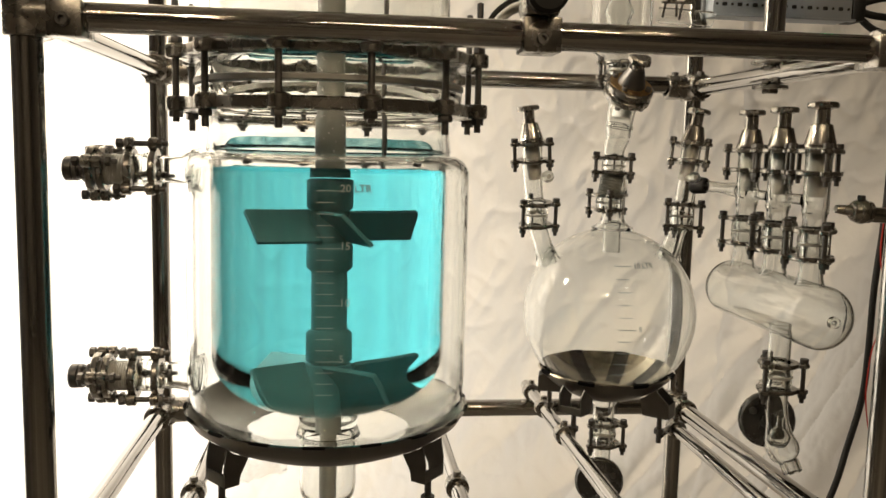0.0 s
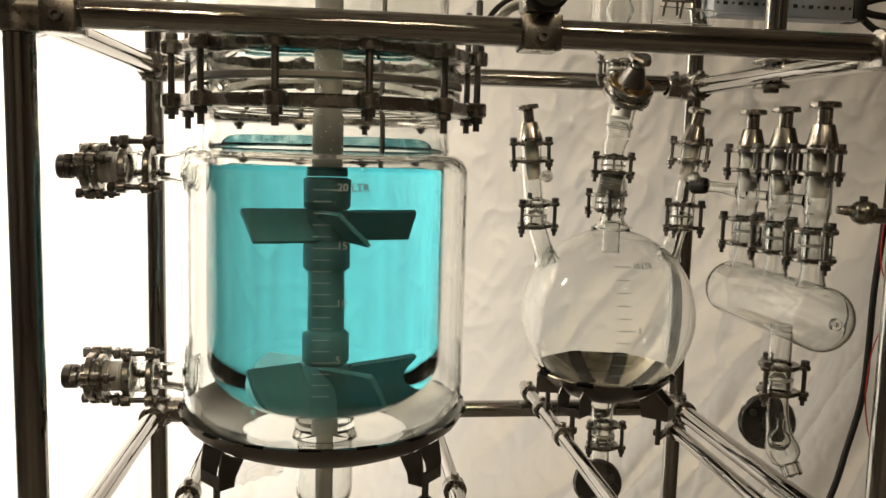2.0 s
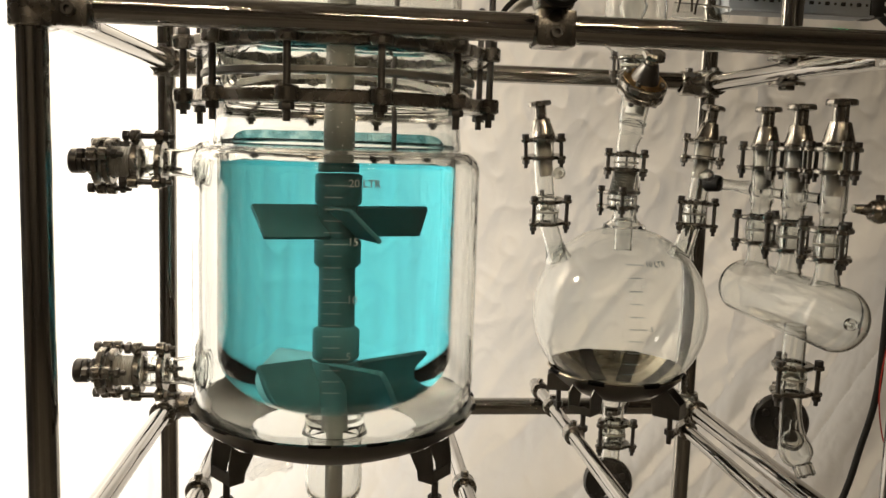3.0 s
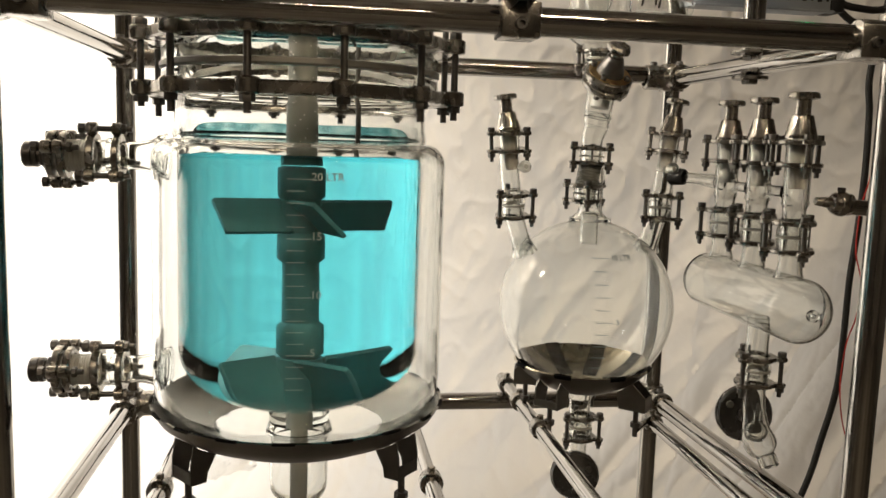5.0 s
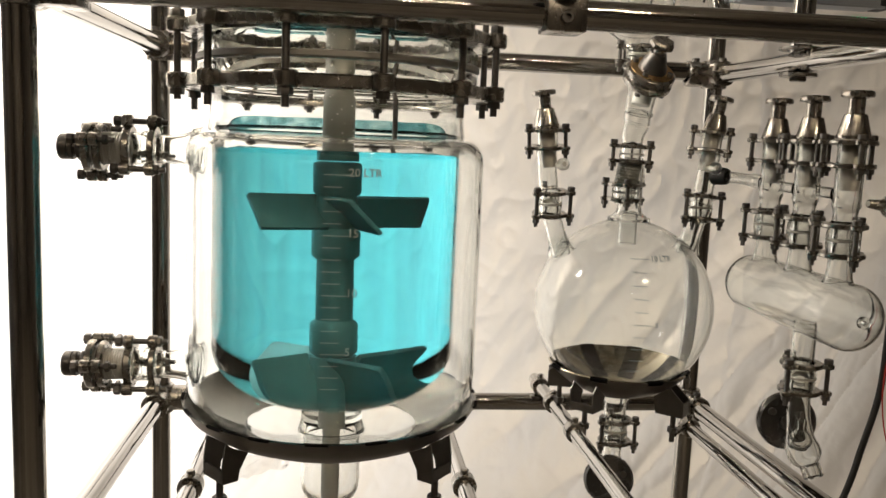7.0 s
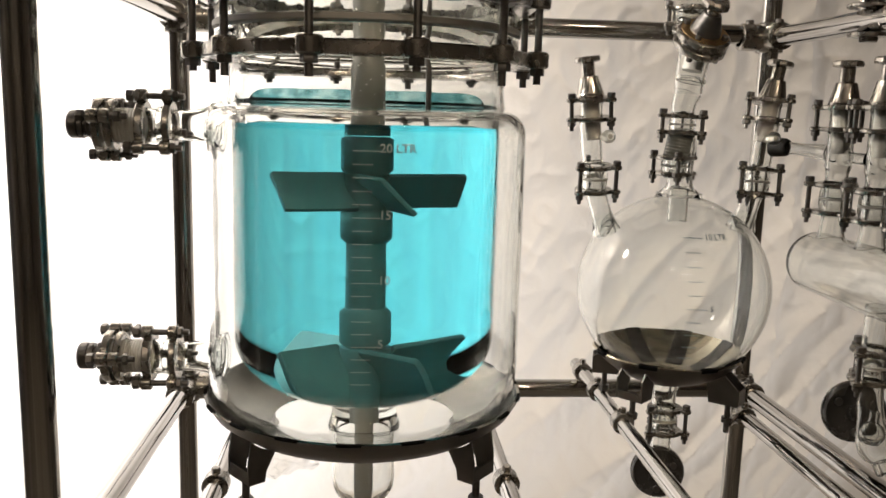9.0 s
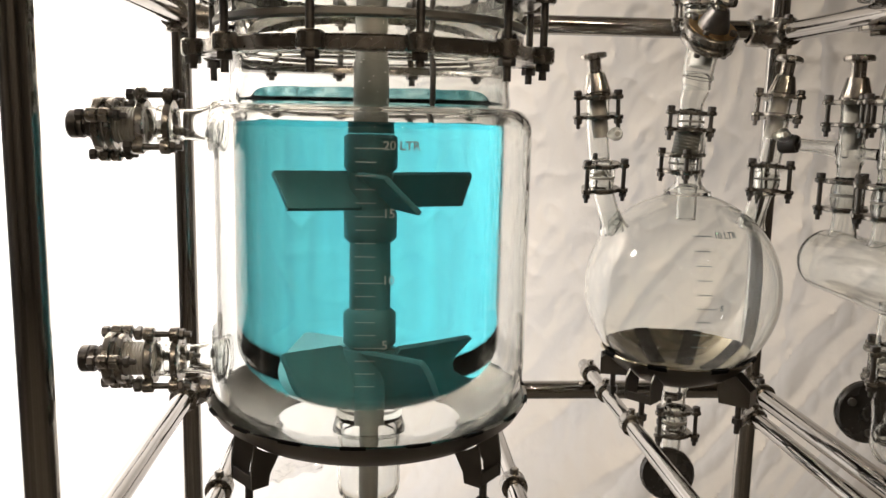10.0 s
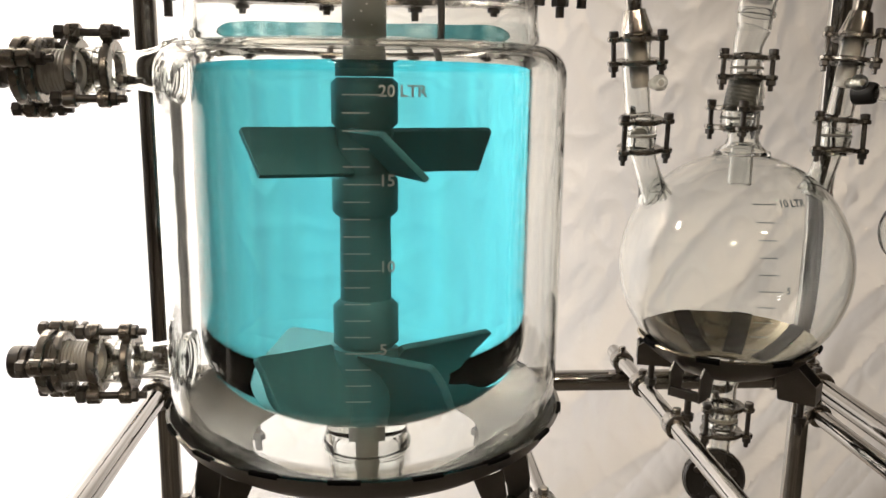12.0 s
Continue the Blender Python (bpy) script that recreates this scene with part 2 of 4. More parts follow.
def glyphs(text, size):
    """The outline of a word as flat triangles, about 1 mm per unit, in x and y."""
    cu = bpy.data.curves.new("word", "FONT")
    cu.body, cu.size, cu.resolution_u, cu.offset = text, size, 3, size * 0.018
    tmp = new("word", cu)
    me = bpy.data.meshes.new_from_object(tmp.evaluated_get(bpy.context.evaluated_depsgraph_get()))
    bm = bmesh.new()
    bm.from_mesh(me)
    bpy.data.objects.remove(tmp)
    bpy.data.meshes.remove(me)
    bpy.data.curves.remove(cu)
    return bm


# ---- setting ----
def slab(name, size, at, mat, label, category):
    bm = box(bm_new(), size, pose(*at), 0.004)
    ob = part(name, bm, mat)
    return tagged(ob, label, category, kind="structure")


slab("floor", (6.4, 6.4, 0.1), (0, -0.4, -0.05), FLOORING, "grey concrete workshop floor, dull and scuffed", "floor")
slab("ceiling", (6.4, 6.4, 0.1), (0, -0.4, 2.85), CEILING, "dim cream painted ceiling of the workshop", "ceiling")
slab("wall_north", (6.4, 0.12, 2.8), (0, 2.86, 1.4), PLASTER, "plain dim wall behind the cloth backdrop", "wall")
slab("wall_south", (6.4, 0.12, 2.8), (0, -3.66, 1.4), PLASTER, "plain dim workshop wall", "wall")
slab("wall_west", (0.12, 6.6, 2.8), (-3.26, -0.4, 1.4), PLASTER, "plain dim workshop wall", "wall")
slab("wall_east", (0.12, 6.6, 2.8), (3.26, -0.4, 1.4), PLASTER, "plain dim workshop wall", "wall")


def build_backdrop():
    """A hung cotton sheet with soft diagonal folds that sweeps out over the floor."""
    bm = bm_new()
    SEAM_LEFT = -0.513
    nx, ns = 620, 400
    rows = []
    for j in range(ns + 1):
        s = 2.62 * j / ns
        row = []
        for i in range(nx + 1):
            x = -1.9 + 4.3 * i / nx
            if s < 2.30:
                y, z, ny, nz = 2.16, 2.45 - s, -1, 0
            elif s < 2.30 + 0.20:
                a = (s - 2.30) / 0.20 * math.pi / 2
                y, z, ny, nz = 2.16 - 0.132 * (1 - math.cos(a)), 0.15 - 0.132 * math.sin(a), -math.cos(a), math.sin(a)
            else:
                y, z, ny, nz = 2.16 - 0.132 - (s - 2.50), 0.018, 0, 1
            u = x * 0.80 - z * 0.60
            v = x * 0.60 + z * 0.80
            warp = 0.35 * noise.noise((x * 1.3, z * 1.3, 0))
            low = max(0.0, min(1.0, (1.05 - z + 0.25 * (x - 0.6)) / 0.45))
            low *= 0.40 + 0.60 * max(0.0, min(1.0, (x - 0.35) / 0.40))
            soft = 0.45 + 2.0 * low * low * (3 - 2 * low)
            d = soft * 0.026 * noise.noise((u * 2.2 + warp, v * 0.6, 1.3)) + 0.008 * noise.noise((x * 5.5, z * 0.9, 2.2))
            d += soft * 0.022 * (1 - abs(noise.noise((u * 3.4 + warp, v * 0.45, 4.1)))) ** 3
            d += soft * 0.0105 * (1 - abs(noise.noise((u * 8.0 + warp, v * 1.1, 6.7)))) ** 3
            d += 0.0012 * noise.noise((x * 9, z * 9, 8.0)) + 0.0052 * (1 - abs(noise.noise((x * 13, z * 10, 9.0)))) ** 6 + 0.0026 * (1 - abs(noise.noise((u * 28, v * 12, 5.5)))) ** 4
            d += 0.0022 * (1 - abs(noise.noise((x * 21 + warp, z * 3.0, 7.5)))) ** 6 + 0.0005 * noise.noise((x * 34, z * 34, 3.0))
            seam = x - (1.040 - 0.16 * max(0.0, 0.95 - z) ** 1.3 + 0.012 * math.sin(z * 6.5) + 0.008 * noise.noise((z * 7, 0, 1)))
            d += 0.013 * math.exp(seam / 0.06) if seam < 0 else 0.013 * math.exp(-seam / 0.010)
            d += 0.0060 * (1 - abs(noise.noise((0.80 * x + 0.60 * z + 0.6 * warp, (0.60 * x - 0.80 * z) * 0.30, 11.5)))) ** 14
            d += 0.0030 * (1 - abs(noise.noise((u * 1.7 + 0.5 * warp, v * 0.35, 14.5)))) ** 12
            hem = x - SEAM_LEFT - 0.010 * math.sin(z * 5.0) - 0.02 * (1.1 - z)
            d += 0.010 * math.exp(-(hem / 0.012) ** 2)
            if s > 2.50:
                d = abs(d) * 0.3
            row.append(bm.verts.new((x, y + ny * d, z + nz * d)))
        rows.append(row)
    for a, b in zip(rows, rows[1:]):
        for i in range(nx):
            bm.faces.new((a[i], a[i + 1], b[i + 1], b[i]))
    ob = part("backdrop", bm, CLOTH)
    tagged(ob, "cream cotton sheet hung as a creased backdrop behind the glassware", "backdrop", kind="structure")


build_backdrop()


# ---- tubular stand ----
XL, XR, YF, YB = -0.317, 0.634, 0.900, 1.500
Z_TOP, Z_LOW, R_TUBE = 1.274, 0.678, 0.0155
stand = thing("tubular_stand", (0.16, 1.2, 0.0), "polished stainless steel tube stand holding the glass reactor", "stand")


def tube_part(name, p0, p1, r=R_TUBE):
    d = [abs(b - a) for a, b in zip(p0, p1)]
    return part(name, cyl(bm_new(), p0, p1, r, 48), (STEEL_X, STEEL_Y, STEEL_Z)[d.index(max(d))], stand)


def tee(at, runs):
    """A cast connector: a sleeve round each tube that meets there, with a set screw."""
    bm = bm_new()
    for axis, lo, hi in runs:
        d = Vector([1 if k == axis else 0 for k in "xyz"])
        ring(bm, Vector(at) + d * lo, Vector(at) + d * hi, R_TUBE + 0.0003, R_TUBE + 0.0065, 36, 0.0015)
    body = part("connector", bm, BRUSHED, stand, "satin cast tube connector")
    return body


def set_screw(at, towards, parent, r=0.0065):
    at, d = Vector(at), Vector(towards)
    bm = ring(bm_new(), at, at + d * 0.007, r * 0.52, r, 20, 0.0008)
    cyl(bm, at, at + d * 0.003, r * 0.54, 6, 0.0002)
    part("set_screw", bm, BOLT, parent)


XRF = XR + 0.0065
for x, y in ((XL, YF), (XRF, YF), (XL, YB), (XR, YB)):
    tube_part("post", (x, y, 0.0), (x, y, 1.95))
tube_part("crossbar", (XL, YF, Z_TOP), (XRF, YF, Z_TOP))
tube_part("crossbar", (XL, YB, Z_TOP + 0.004), (XR, YB, Z_TOP + 0.004))
tube_part("crossbar", (XL, YB, Z_LOW - 0.004), (XR, YB, Z_LOW - 0.004))
tube_part("crossbar", (XL, YF, 0.56), (XRF, YF, 0.56))
for xf, x in ((XL, XL), (XRF, XR)):
    tube_part("side_rail", (xf, YF, Z_TOP), (x, YB, Z_TOP))
    tube_part("side_rail", (xf, YF, Z_LOW), (x, YB, Z_LOW))
for xf, x, s in ((XL, XL, 1), (XRF, XR, -1)):
    a, b = sorted((0.0, s * 0.052))
    c = tee((xf, YF, Z_TOP), (("z", -0.022, 0.030), ("x", a, b), ("y", 0.0, 0.045)))
    part("screw_block", box(bm_new(), (0.034, 0.046, 0.036), pose(xf + s * 0.043, YF - 0.001, Z_TOP - 0.004), 0.002), BRUSHED, c)
    set_screw((xf + s * 0.043, YF - 0.0235, Z_TOP - 0.006), (0, -1, 0), c)
    c = tee((x, YB, Z_TOP), (("z", -0.024, 0.024), ("x", a, b), ("y", -0.042, 0.0)))
    set_screw((x + s * 0.036, YB, Z_TOP + R_TUBE + 0.005), (0, 0, 1), c)
    set_screw((x, YB - 0.030, Z_TOP + R_TUBE + 0.005), (0, 0, 1), c)
    c = tee((x, YB, Z_LOW), (("z", -0.024, 0.024), ("x", a, b), ("y", -0.055, 0.0)))
    set_screw((x, YB - 0.040, Z_LOW + R_TUBE + 0.005), (0, 0, 1), c)
    tee((xf, YF, Z_LOW), (("z", -0.024, 0.024), ("y", 0.0, 0.045)))
# upright that rises from the side rail, with its washers
tube_part("upright", (XR, 1.215, Z_TOP + 0.012), (XR, 1.215, 1.95))
bm = ring(bm_new(), (XR, 1.215, Z_TOP + 0.016), (XR, 1.215, Z_TOP + 0.020), 0.0, 0.030)
part("foot_washer", bm, BRUSHED, stand)
bm = ring(bm_new(), (XR, 1.215, Z_TOP - 0.0215), (XR, 1.215, Z_TOP - 0.0160), 0.0, 0.026)
cyl(bm, (XR, 1.215, Z_TOP - 0.0280), (XR, 1.215, Z_TOP - 0.0160), 0.013, 6)
part("foot_clamp", bm, BRUSHED, stand)
# sleeve on the front bar with its screw
c = part("bar_sleeve", box(bm_new(), (0.041, 0.040, 0.037), pose(0.205, YF - 0.001, Z_TOP - 0.001), 0.002), BRUSHED, stand)
set_screw((0.204, YF - 0.021, Z_TOP - 0.006), (0, -1, 0), c)
tube_part("upright", (0.205, YF + 0.006, Z_TOP + 0.02), (0.205, YF + 0.006, 1.95))
bm = box(bm_new(), (0.039, 0.038, 0.052), pose(0.205, YF + 0.001, Z_TOP + 0.0445), 0.006)
part("bar_sleeve", bm, BRUSHED, stand)
bm = lathe(bm_new(), [(0, 0), (0.012, 0), (0.012, 0.008), (0.020, 0.010), (0.022, 0.014), (0.022, 0.026), (0.018, 0.030), (0, 0.031)], axis_pose((0.203, YF - 0.020, 1.312), (0.203, YF - 0.060, 1.312)), 36)
part("clamp_knob", bm, RUBBER, stand, "black plastic clamp knob")


def rod(name, p0, p1, r=0.0105, collars=()):
    """A thin polished support rod with clamp collars along it."""
    t = thing(name, p0, "thin polished steel support rod with dark clamp collars", "rod", "support rods")
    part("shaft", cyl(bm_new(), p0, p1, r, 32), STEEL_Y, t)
    for y in collars:
        bm = ring(bm_new(), (p0[0], y - 0.010, p0[2]), (p0[0], y + 0.010, p0[2]), r, r + 0.005, 32, 0.0012)
        cyl(bm, (p0[0], y, p0[2] + r + 0.003), (p0[0], y, p0[2] + r + 0.011), 0.0055, 6)
        part("collar", bm, BRUSHED, t)
    return t


rod("support_rod", (0.352, 1.545, 0.7045), (0.350, 0.86, 0.704), 0.0108, (1.500, 1.400, 1.262))
right_rod = rod("support_rod", (0.568, 1.348, 0.686), (0.568, 0.86, 0.686), 0.0108, (1.333,))
part("link", cyl(bm_new(), (0.558, 1.330, 0.689), (0.5200, 1.2845, 0.693), 0.0062, 16), BRUSHED, right_rod)
rod("support_rod", (-0.193, 1.52, 0.694), (-0.193, 0.86, 0.694), 0.0108, (1.495, 1.09))
rod("support_rod", (0.157, 1.52, 0.694), (0.157, 0.86, 0.694), 0.0108, (1.495, 1.09))


# ---- jacketed reactor ----
VX, VY = -0.018, 1.090
VM = Matrix.Translation((VX, VY, 0))


def arc(cr, cz, r, a0, a1, n=8):
    """Points of an arc in the plane of a profile, angles in degrees from the outward direction."""
    return [(cr + r * math.cos(radians(a0 + (a1 - a0) * i / n)), cz + r * math.sin(radians(a0 + (a1 - a0) * i / n))) for i in range(n + 1)]


def bowl_arc(radius, z_flat, depth, r_end, n=12):
    """An elliptic bottom from the wall at z_flat in to r_end."""
    a1 = math.acos(r_end / radius)
    return [(radius * math.cos(a1 * i / n), z_flat - depth * math.sin(a1 * i / n)) for i in range(n + 1)]


vessel = thing("jacketed_reactor", (VX, VY, 0.74), "clear glass jacketed reactor vessel with side nozzles and litre scale", "reactor")
# jacket
out = [(0.040, 0.764), (0.085, 0.768), (0.120, 0.778), (0.148, 0.792), (0.167, 0.808), (0.1770, 0.828), (0.1785, 0.855), (0.1785, 0.866), (0.1785, 1.102), (0.1785, 1.110)] + arc(0.1525, 1.117, 0.0258, 0, 80, 7) + [(0.1515, 1.1425)]
inn = [(0.1515, 1.1390)] + list(reversed(arc(0.1520, 1.115, 0.0222, 0, 80, 7))) + [(0.1745, 1.110), (0.1745, 1.102), (0.1745, 0.866), (0.1745, 0.856), (0.1730, 0.830), (0.1640, 0.812), (0.146, 0.7965), (0.119, 0.783), (0.084, 0.773), (0.040, 0.769)]
part("jacket", lathe(bm_new(), out + inn, VM, 96, True), GLASS, vessel, "outer glass jacket with a rounded shoulder")
# inner vessel: outside wall, flange, bore down to the liquid line
RV, RI = 0.1490, 0.1445
LEVEL = 1.1285
wall = list(reversed(bowl_arc(RV, 0.885, 0.080, 0.036))) + [(RV, 0.892), (RV, 1.124), (RV, 1.1320), (0.1522, 1.1395), (0.1540, 1.146), (0.1520, 1.160), (0.1510, 1.183), (0.154, 1.196), (0.163, 1.203), (0.166, 1.208), (0.166, 1.220), (0.160, 1.2215), (RI + 0.002, 1.2215), (RI + 0.002, 1.183), (RI + 0.003, 1.160), (RI + 0.004, 1.149), (RI + 0.0005, 1.138), (RI, 1.134), (RI, LEVEL)]
part("inner_vessel", lathe(bm_new(), [(0.036, 0.782)] + wall, VM, 96), GLASS, vessel)
bm = bm_new()
lathe(bm, [(0.034, 0.816), (0.036, 0.808), (0.0395, 0.798), (0.0385, 0.784), (0.043, 0.770), (0.043, 0.762), (0.0385, 0.757), (0.0375, 0.745), (0.0375, 0.705), (0.0365, 0.694), (0.033, 0.685), (0.026, 0.679), (0.024, 0.672), (0.024, 0.600), (0.020, 0.600), (0.020, 0.674), (0.024, 0.682), (0.031, 0.689), (0.0335, 0.697), (0.0345, 0.705), (0.033, 0.750), (0.035, 0.786), (0.031, 0.805), (0.030, 0.816)], VM, 48, True)
part("bottom_outlet", bm, GLASS, vessel, "glass bottom outlet tube")
part("outlet_stem", cyl(bm_new(), (VX, VY, 0.60), (VX, VY, 0.806), 0.0115, 24), IMPELLER, vessel, "grey outlet valve stem")
for z in (1.118, 0.853):
    prof = [(0.0285, -0.008), (0.0255, -0.001), (0.0222, 0.006), (0.0195, 0.013), (0.0176, 0.022), (0.0168, 0.032), (0.0170, 0.041), (0.0182, 0.047), (0.0205, 0.051), (0.0205, 0.060), (0.0150, 0.060), (0.0148, 0.041), (0.0146, 0.032), (0.0154, 0.022), (0.0173, 0.013), (0.0200, 0.006), (0.0233, -0.001), (0.0263, -0.008)]
    part("side_nozzle", lathe(bm_new(), prof, axis_pose((VX - 0.170, VY, z), (VX - 0.27, VY, z)), 36, True), GLASS, vessel, "glass side nozzle")
    part("inlet_boss", lathe(bm_new(), [(0.0235, -0.004), (0.0262, 0.000), (0.0258, 0.004), (0.0240, 0.0055), (0.0226, 0.004), (0.0222, -0.004)], axis_pose((VX - 0.168, VY, z), (VX - 0.27, VY, z)), 36, True), GLASS, vessel)


def on_cylinder(bm, x0, z0, r):
    for v in bm.verts:
        a = (x0 + v.co.x - VX) / r
        v.co = Vector((VX + r * math.sin(a), VY - r * math.cos(a), z0 + v.co.y))
    return bm


def scale_bar(w, h):
    bm = bm_new()
    n = 6
    lo = [bm.verts.new((w * i / n, -h / 2, 0)) for i in range(n + 1)]
    hi = [bm.verts.new((w * i / n, h / 2, 0)) for i in range(n + 1)]
    for i in range(n):
        bm.faces.new((lo[i], lo[i + 1], hi[i + 1], hi[i]))
    return bm


SCALE_R = RV + 0.0006
for litre in range(2, 21):
    z = 0.9080 + (litre - 5) * 0.01295
    w = 0.027 if litre % 5 == 0 else 0.0195
    part("scale_mark", on_cylinder(scale_bar(w, 0.0010), -0.0305, z, SCALE_R), PAINT, vessel)
for word, litre in (("20", 20), ("LTR", 20), ("15", 15), ("10", 10), ("5", 5)):
    z = 0.9080 + (litre - 5) * 0.01295 - 0.0012
    part("scale_figure", on_cylinder(glyphs(word, 0.0122), 0.0108 if word == "LTR" else -0.0045, z, SCALE_R), PAINT, vessel)

# liquid
side = [(0, 0.8090)] + list(reversed(bowl_arc(RI, 0.885, 0.0760, 0.030, 20))) + [(RI, 0.892), (RI, 1.120), (RI, LEVEL)]
bm = lathe(bm_new(), side, VM, 96, mat=0)
ringv = [v for v in bm.verts if abs(v.co.z - LEVEL) < 1e-6]
ringv.sort(key=lambda v: math.atan2(v.co.y - VY, v.co.x - VX))
rings = [ringv]
for r in (0.12, 0.09, 0.06, 0.035, 0.0196):
    rings.append([bm.verts.new((VX + r * math.cos(math.atan2(v.co.y - VY, v.co.x - VX)), VY + r * math.sin(math.atan2(v.co.y - VY, v.co.x - VX)), LEVEL - 0.0018 * (1 - r / RI) + 0.0004 * noise.noise((v.co.x * 30 * r / RI, v.co.y * 30 * r / RI, r * 60)))) for v in ringv])
mid = bm.verts.new((VX, VY, LEVEL - 0.002))
for a, b in zip(rings, rings[1:]):
    for i in range(96):
        bm.faces.new((a[i], a[(i + 1) % 96], b[(i + 1) % 96], b[i])).material_index = 1
for i in range(96):
    bm.faces.new((rings[-1][i], rings[-1][(i + 1) % 96], mid)).material_index = 1
tagged(part("blue_liquid", bm, [LIQUID_SIDE, LIQUID_TOP]), "transparent turquoise blue liquid filling the reactor to twenty litres", "liquid")

# thin shell added on the neck's far side for the liquid's refracted teal image
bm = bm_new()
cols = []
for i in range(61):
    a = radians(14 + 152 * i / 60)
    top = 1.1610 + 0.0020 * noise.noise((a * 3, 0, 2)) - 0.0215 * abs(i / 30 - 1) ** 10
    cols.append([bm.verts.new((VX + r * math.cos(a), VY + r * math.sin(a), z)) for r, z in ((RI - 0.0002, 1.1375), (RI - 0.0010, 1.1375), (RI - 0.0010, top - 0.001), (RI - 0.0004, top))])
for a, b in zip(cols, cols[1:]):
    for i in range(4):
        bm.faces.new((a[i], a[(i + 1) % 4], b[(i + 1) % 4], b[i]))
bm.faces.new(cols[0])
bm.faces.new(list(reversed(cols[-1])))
tagged(part("neck_refraction", bm, NECK_REFRACTION), "thin teal shell added in the glass neck for the liquid's refracted image", "liquid film")

# stirrer
stirrer = thing("stirrer", (VX, VY, 0.82), "grey coated stirrer shaft with two pitched four-blade impellers in the liquid", "stirrer")
part("shaft", lathe(bm_new(), [(0, 1.117), (0.0195, 1.117), (0.0195, 1.196), (0.0178, 1.202), (0.0178, 1.75), (0, 1.75)], VM, 40), COATED, stirrer)


part("lower_shaft", lathe(bm_new(), [(0, 0.868), (0.0165, 0.868), (0.0175, 0.872), (0.0175, 1.116), (0, 1.116)], VM, 40), IMPELLER, stirrer, "dark coated lower shaft")


def hub(z0, z1, r):
    part("hub", lathe(bm_new(), [(0.017, z0), (r - 0.004, z0), (r, z0 + 0.005), (r, z1 - 0.005), (r - 0.004, z1), (0.017, z1)], VM, 40, True), IMPELLER, stirrer)


def blade(z0, z1, r_tip, turn, pitch, thick=0.005, cut=0.0):
    """A flat pitched blade with its lower corner trimmed to the dished bottom."""
    zc, h = (z0 + z1) / 2, (z1 - z0)
    bm = bm_new()
    w = h / math.cos(radians(pitch))
    outline = [(0.014, -w / 2), (r_tip - cut, -w / 2), (r_tip, -w / 2 + cut * 0.7), (r_tip, w / 2 - 0.003), (r_tip - 0.003, w / 2), (0.014, w / 2)]
    m = Matrix.Translation((VX, VY, zc)) @ Matrix.Rotation(radians(turn), 4, "Z") @ Matrix.Rotation(radians(pitch), 4, "X")
    front = [bm.verts.new(m @ Vector((x, -thick / 2, z))) for x, z in outline]
    back = [bm.verts.new(m @ Vector((x, thick / 2, z))) for x, z in outline]
    bm.faces.new(front)
    bm.faces.new(list(reversed(back)))
    for i in range(len(outline)):
        j = (i + 1) % len(outline)
        bm.faces.new((front[j], front[i], back[i], back[j]))
    bmesh.ops.bevel(bm, geom=bm.edges[:], offset=0.0008, segments=1, affect="EDGES")
    part("blade", bm, IMPELLER, stirrer)


hub(1.0715, 1.116, 0.0225)
hub(0.996, 1.0335, 0.0225)
hub(0.878, 0.922, 0.0225)
part("hub", lathe(bm_new(), [(0, 0.824), (0.017, 0.824), (0.0225, 0.830), (0.0225, 0.877), (0, 0.877)], VM, 40), IMPELLER, stirrer)
part("hub", lathe(bm_new(), [(0.017, 1.0335), (0.019, 1.0335), (0.019, 1.0715), (0.017, 1.0715)], VM, 40, True), IMPELLER, stirrer)
for k in range(4):
    blade(1.0335, 1.0715, 0.084, 21 + 90 * k, 42)
    blade(0.826, 0.878, 0.092, 45 + 90 * k, 40, 0.006, 0.028)
# thermometer well, a thin steel rod hanging from the lid
probe = thing("temperature_probe", (VX + 0.072, VY + 0.06, 1.10), "slim dark steel temperature probe hanging from the lid to the liquid", "probe")
part("rod", cyl(bm_new(), (VX + 0.072, VY + 0.06, LEVEL + 0.0006), (VX + 0.072, VY + 0.06, 1.402), 0.0035, 16), BOLT, probe)

# splashes left on the shaft above the liquid
drops = bm_new()
rng = random.Random(5)
for k in range(34):
    a, z, size = rng.uniform(-math.pi, 0.0), rng.uniform(1.140, 1.255), rng.uniform(0.0007, 0.0017)
    r = 0.0195 if z < 1.196 else 0.0179
    at = Vector((VX + r * math.cos(a), VY + r * math.sin(a), z))
    away = Vector((math.cos(a), math.sin(a), 0))
    lathe(drops, [(size, -0.0002), (size * 0.85, size * 0.45), (size * 0.45, size * 0.75), (0, size * 0.85)], axis_pose(at, at + away), 10)
tagged(part("splash_drops", drops, PTFE), "tiny pale splash drops drying on the stirrer shaft", "drops", kind="stuff")

# lid
lid = thing("glass_dome_head", (VX, VY, 1.23), "domed clear glass reactor head with several necks", "dome head")
dome = [(0.166, 1.230), (0.166, 1.243), (0.160, 1.250), (0.1515, 1.2535), (0.1495, 1.2590), (0.1490, 1.2650), (0.149, 1.328), (0.1486, 1.336), (0.145, 1.358), (0.130, 1.381), (0.100, 1.400), (0.066, 1.410), (0.036, 1.414), (0.033, 1.422), (0.033, 1.470), (0.029, 1.470), (0.029, 1.418), (0.034, 1.410), (0.064, 1.406), (0.098, 1.396), (0.127, 1.378), (0.1415, 1.356), (0.1455, 1.330), (0.1455, 1.240), (0.1455, 1.230)]
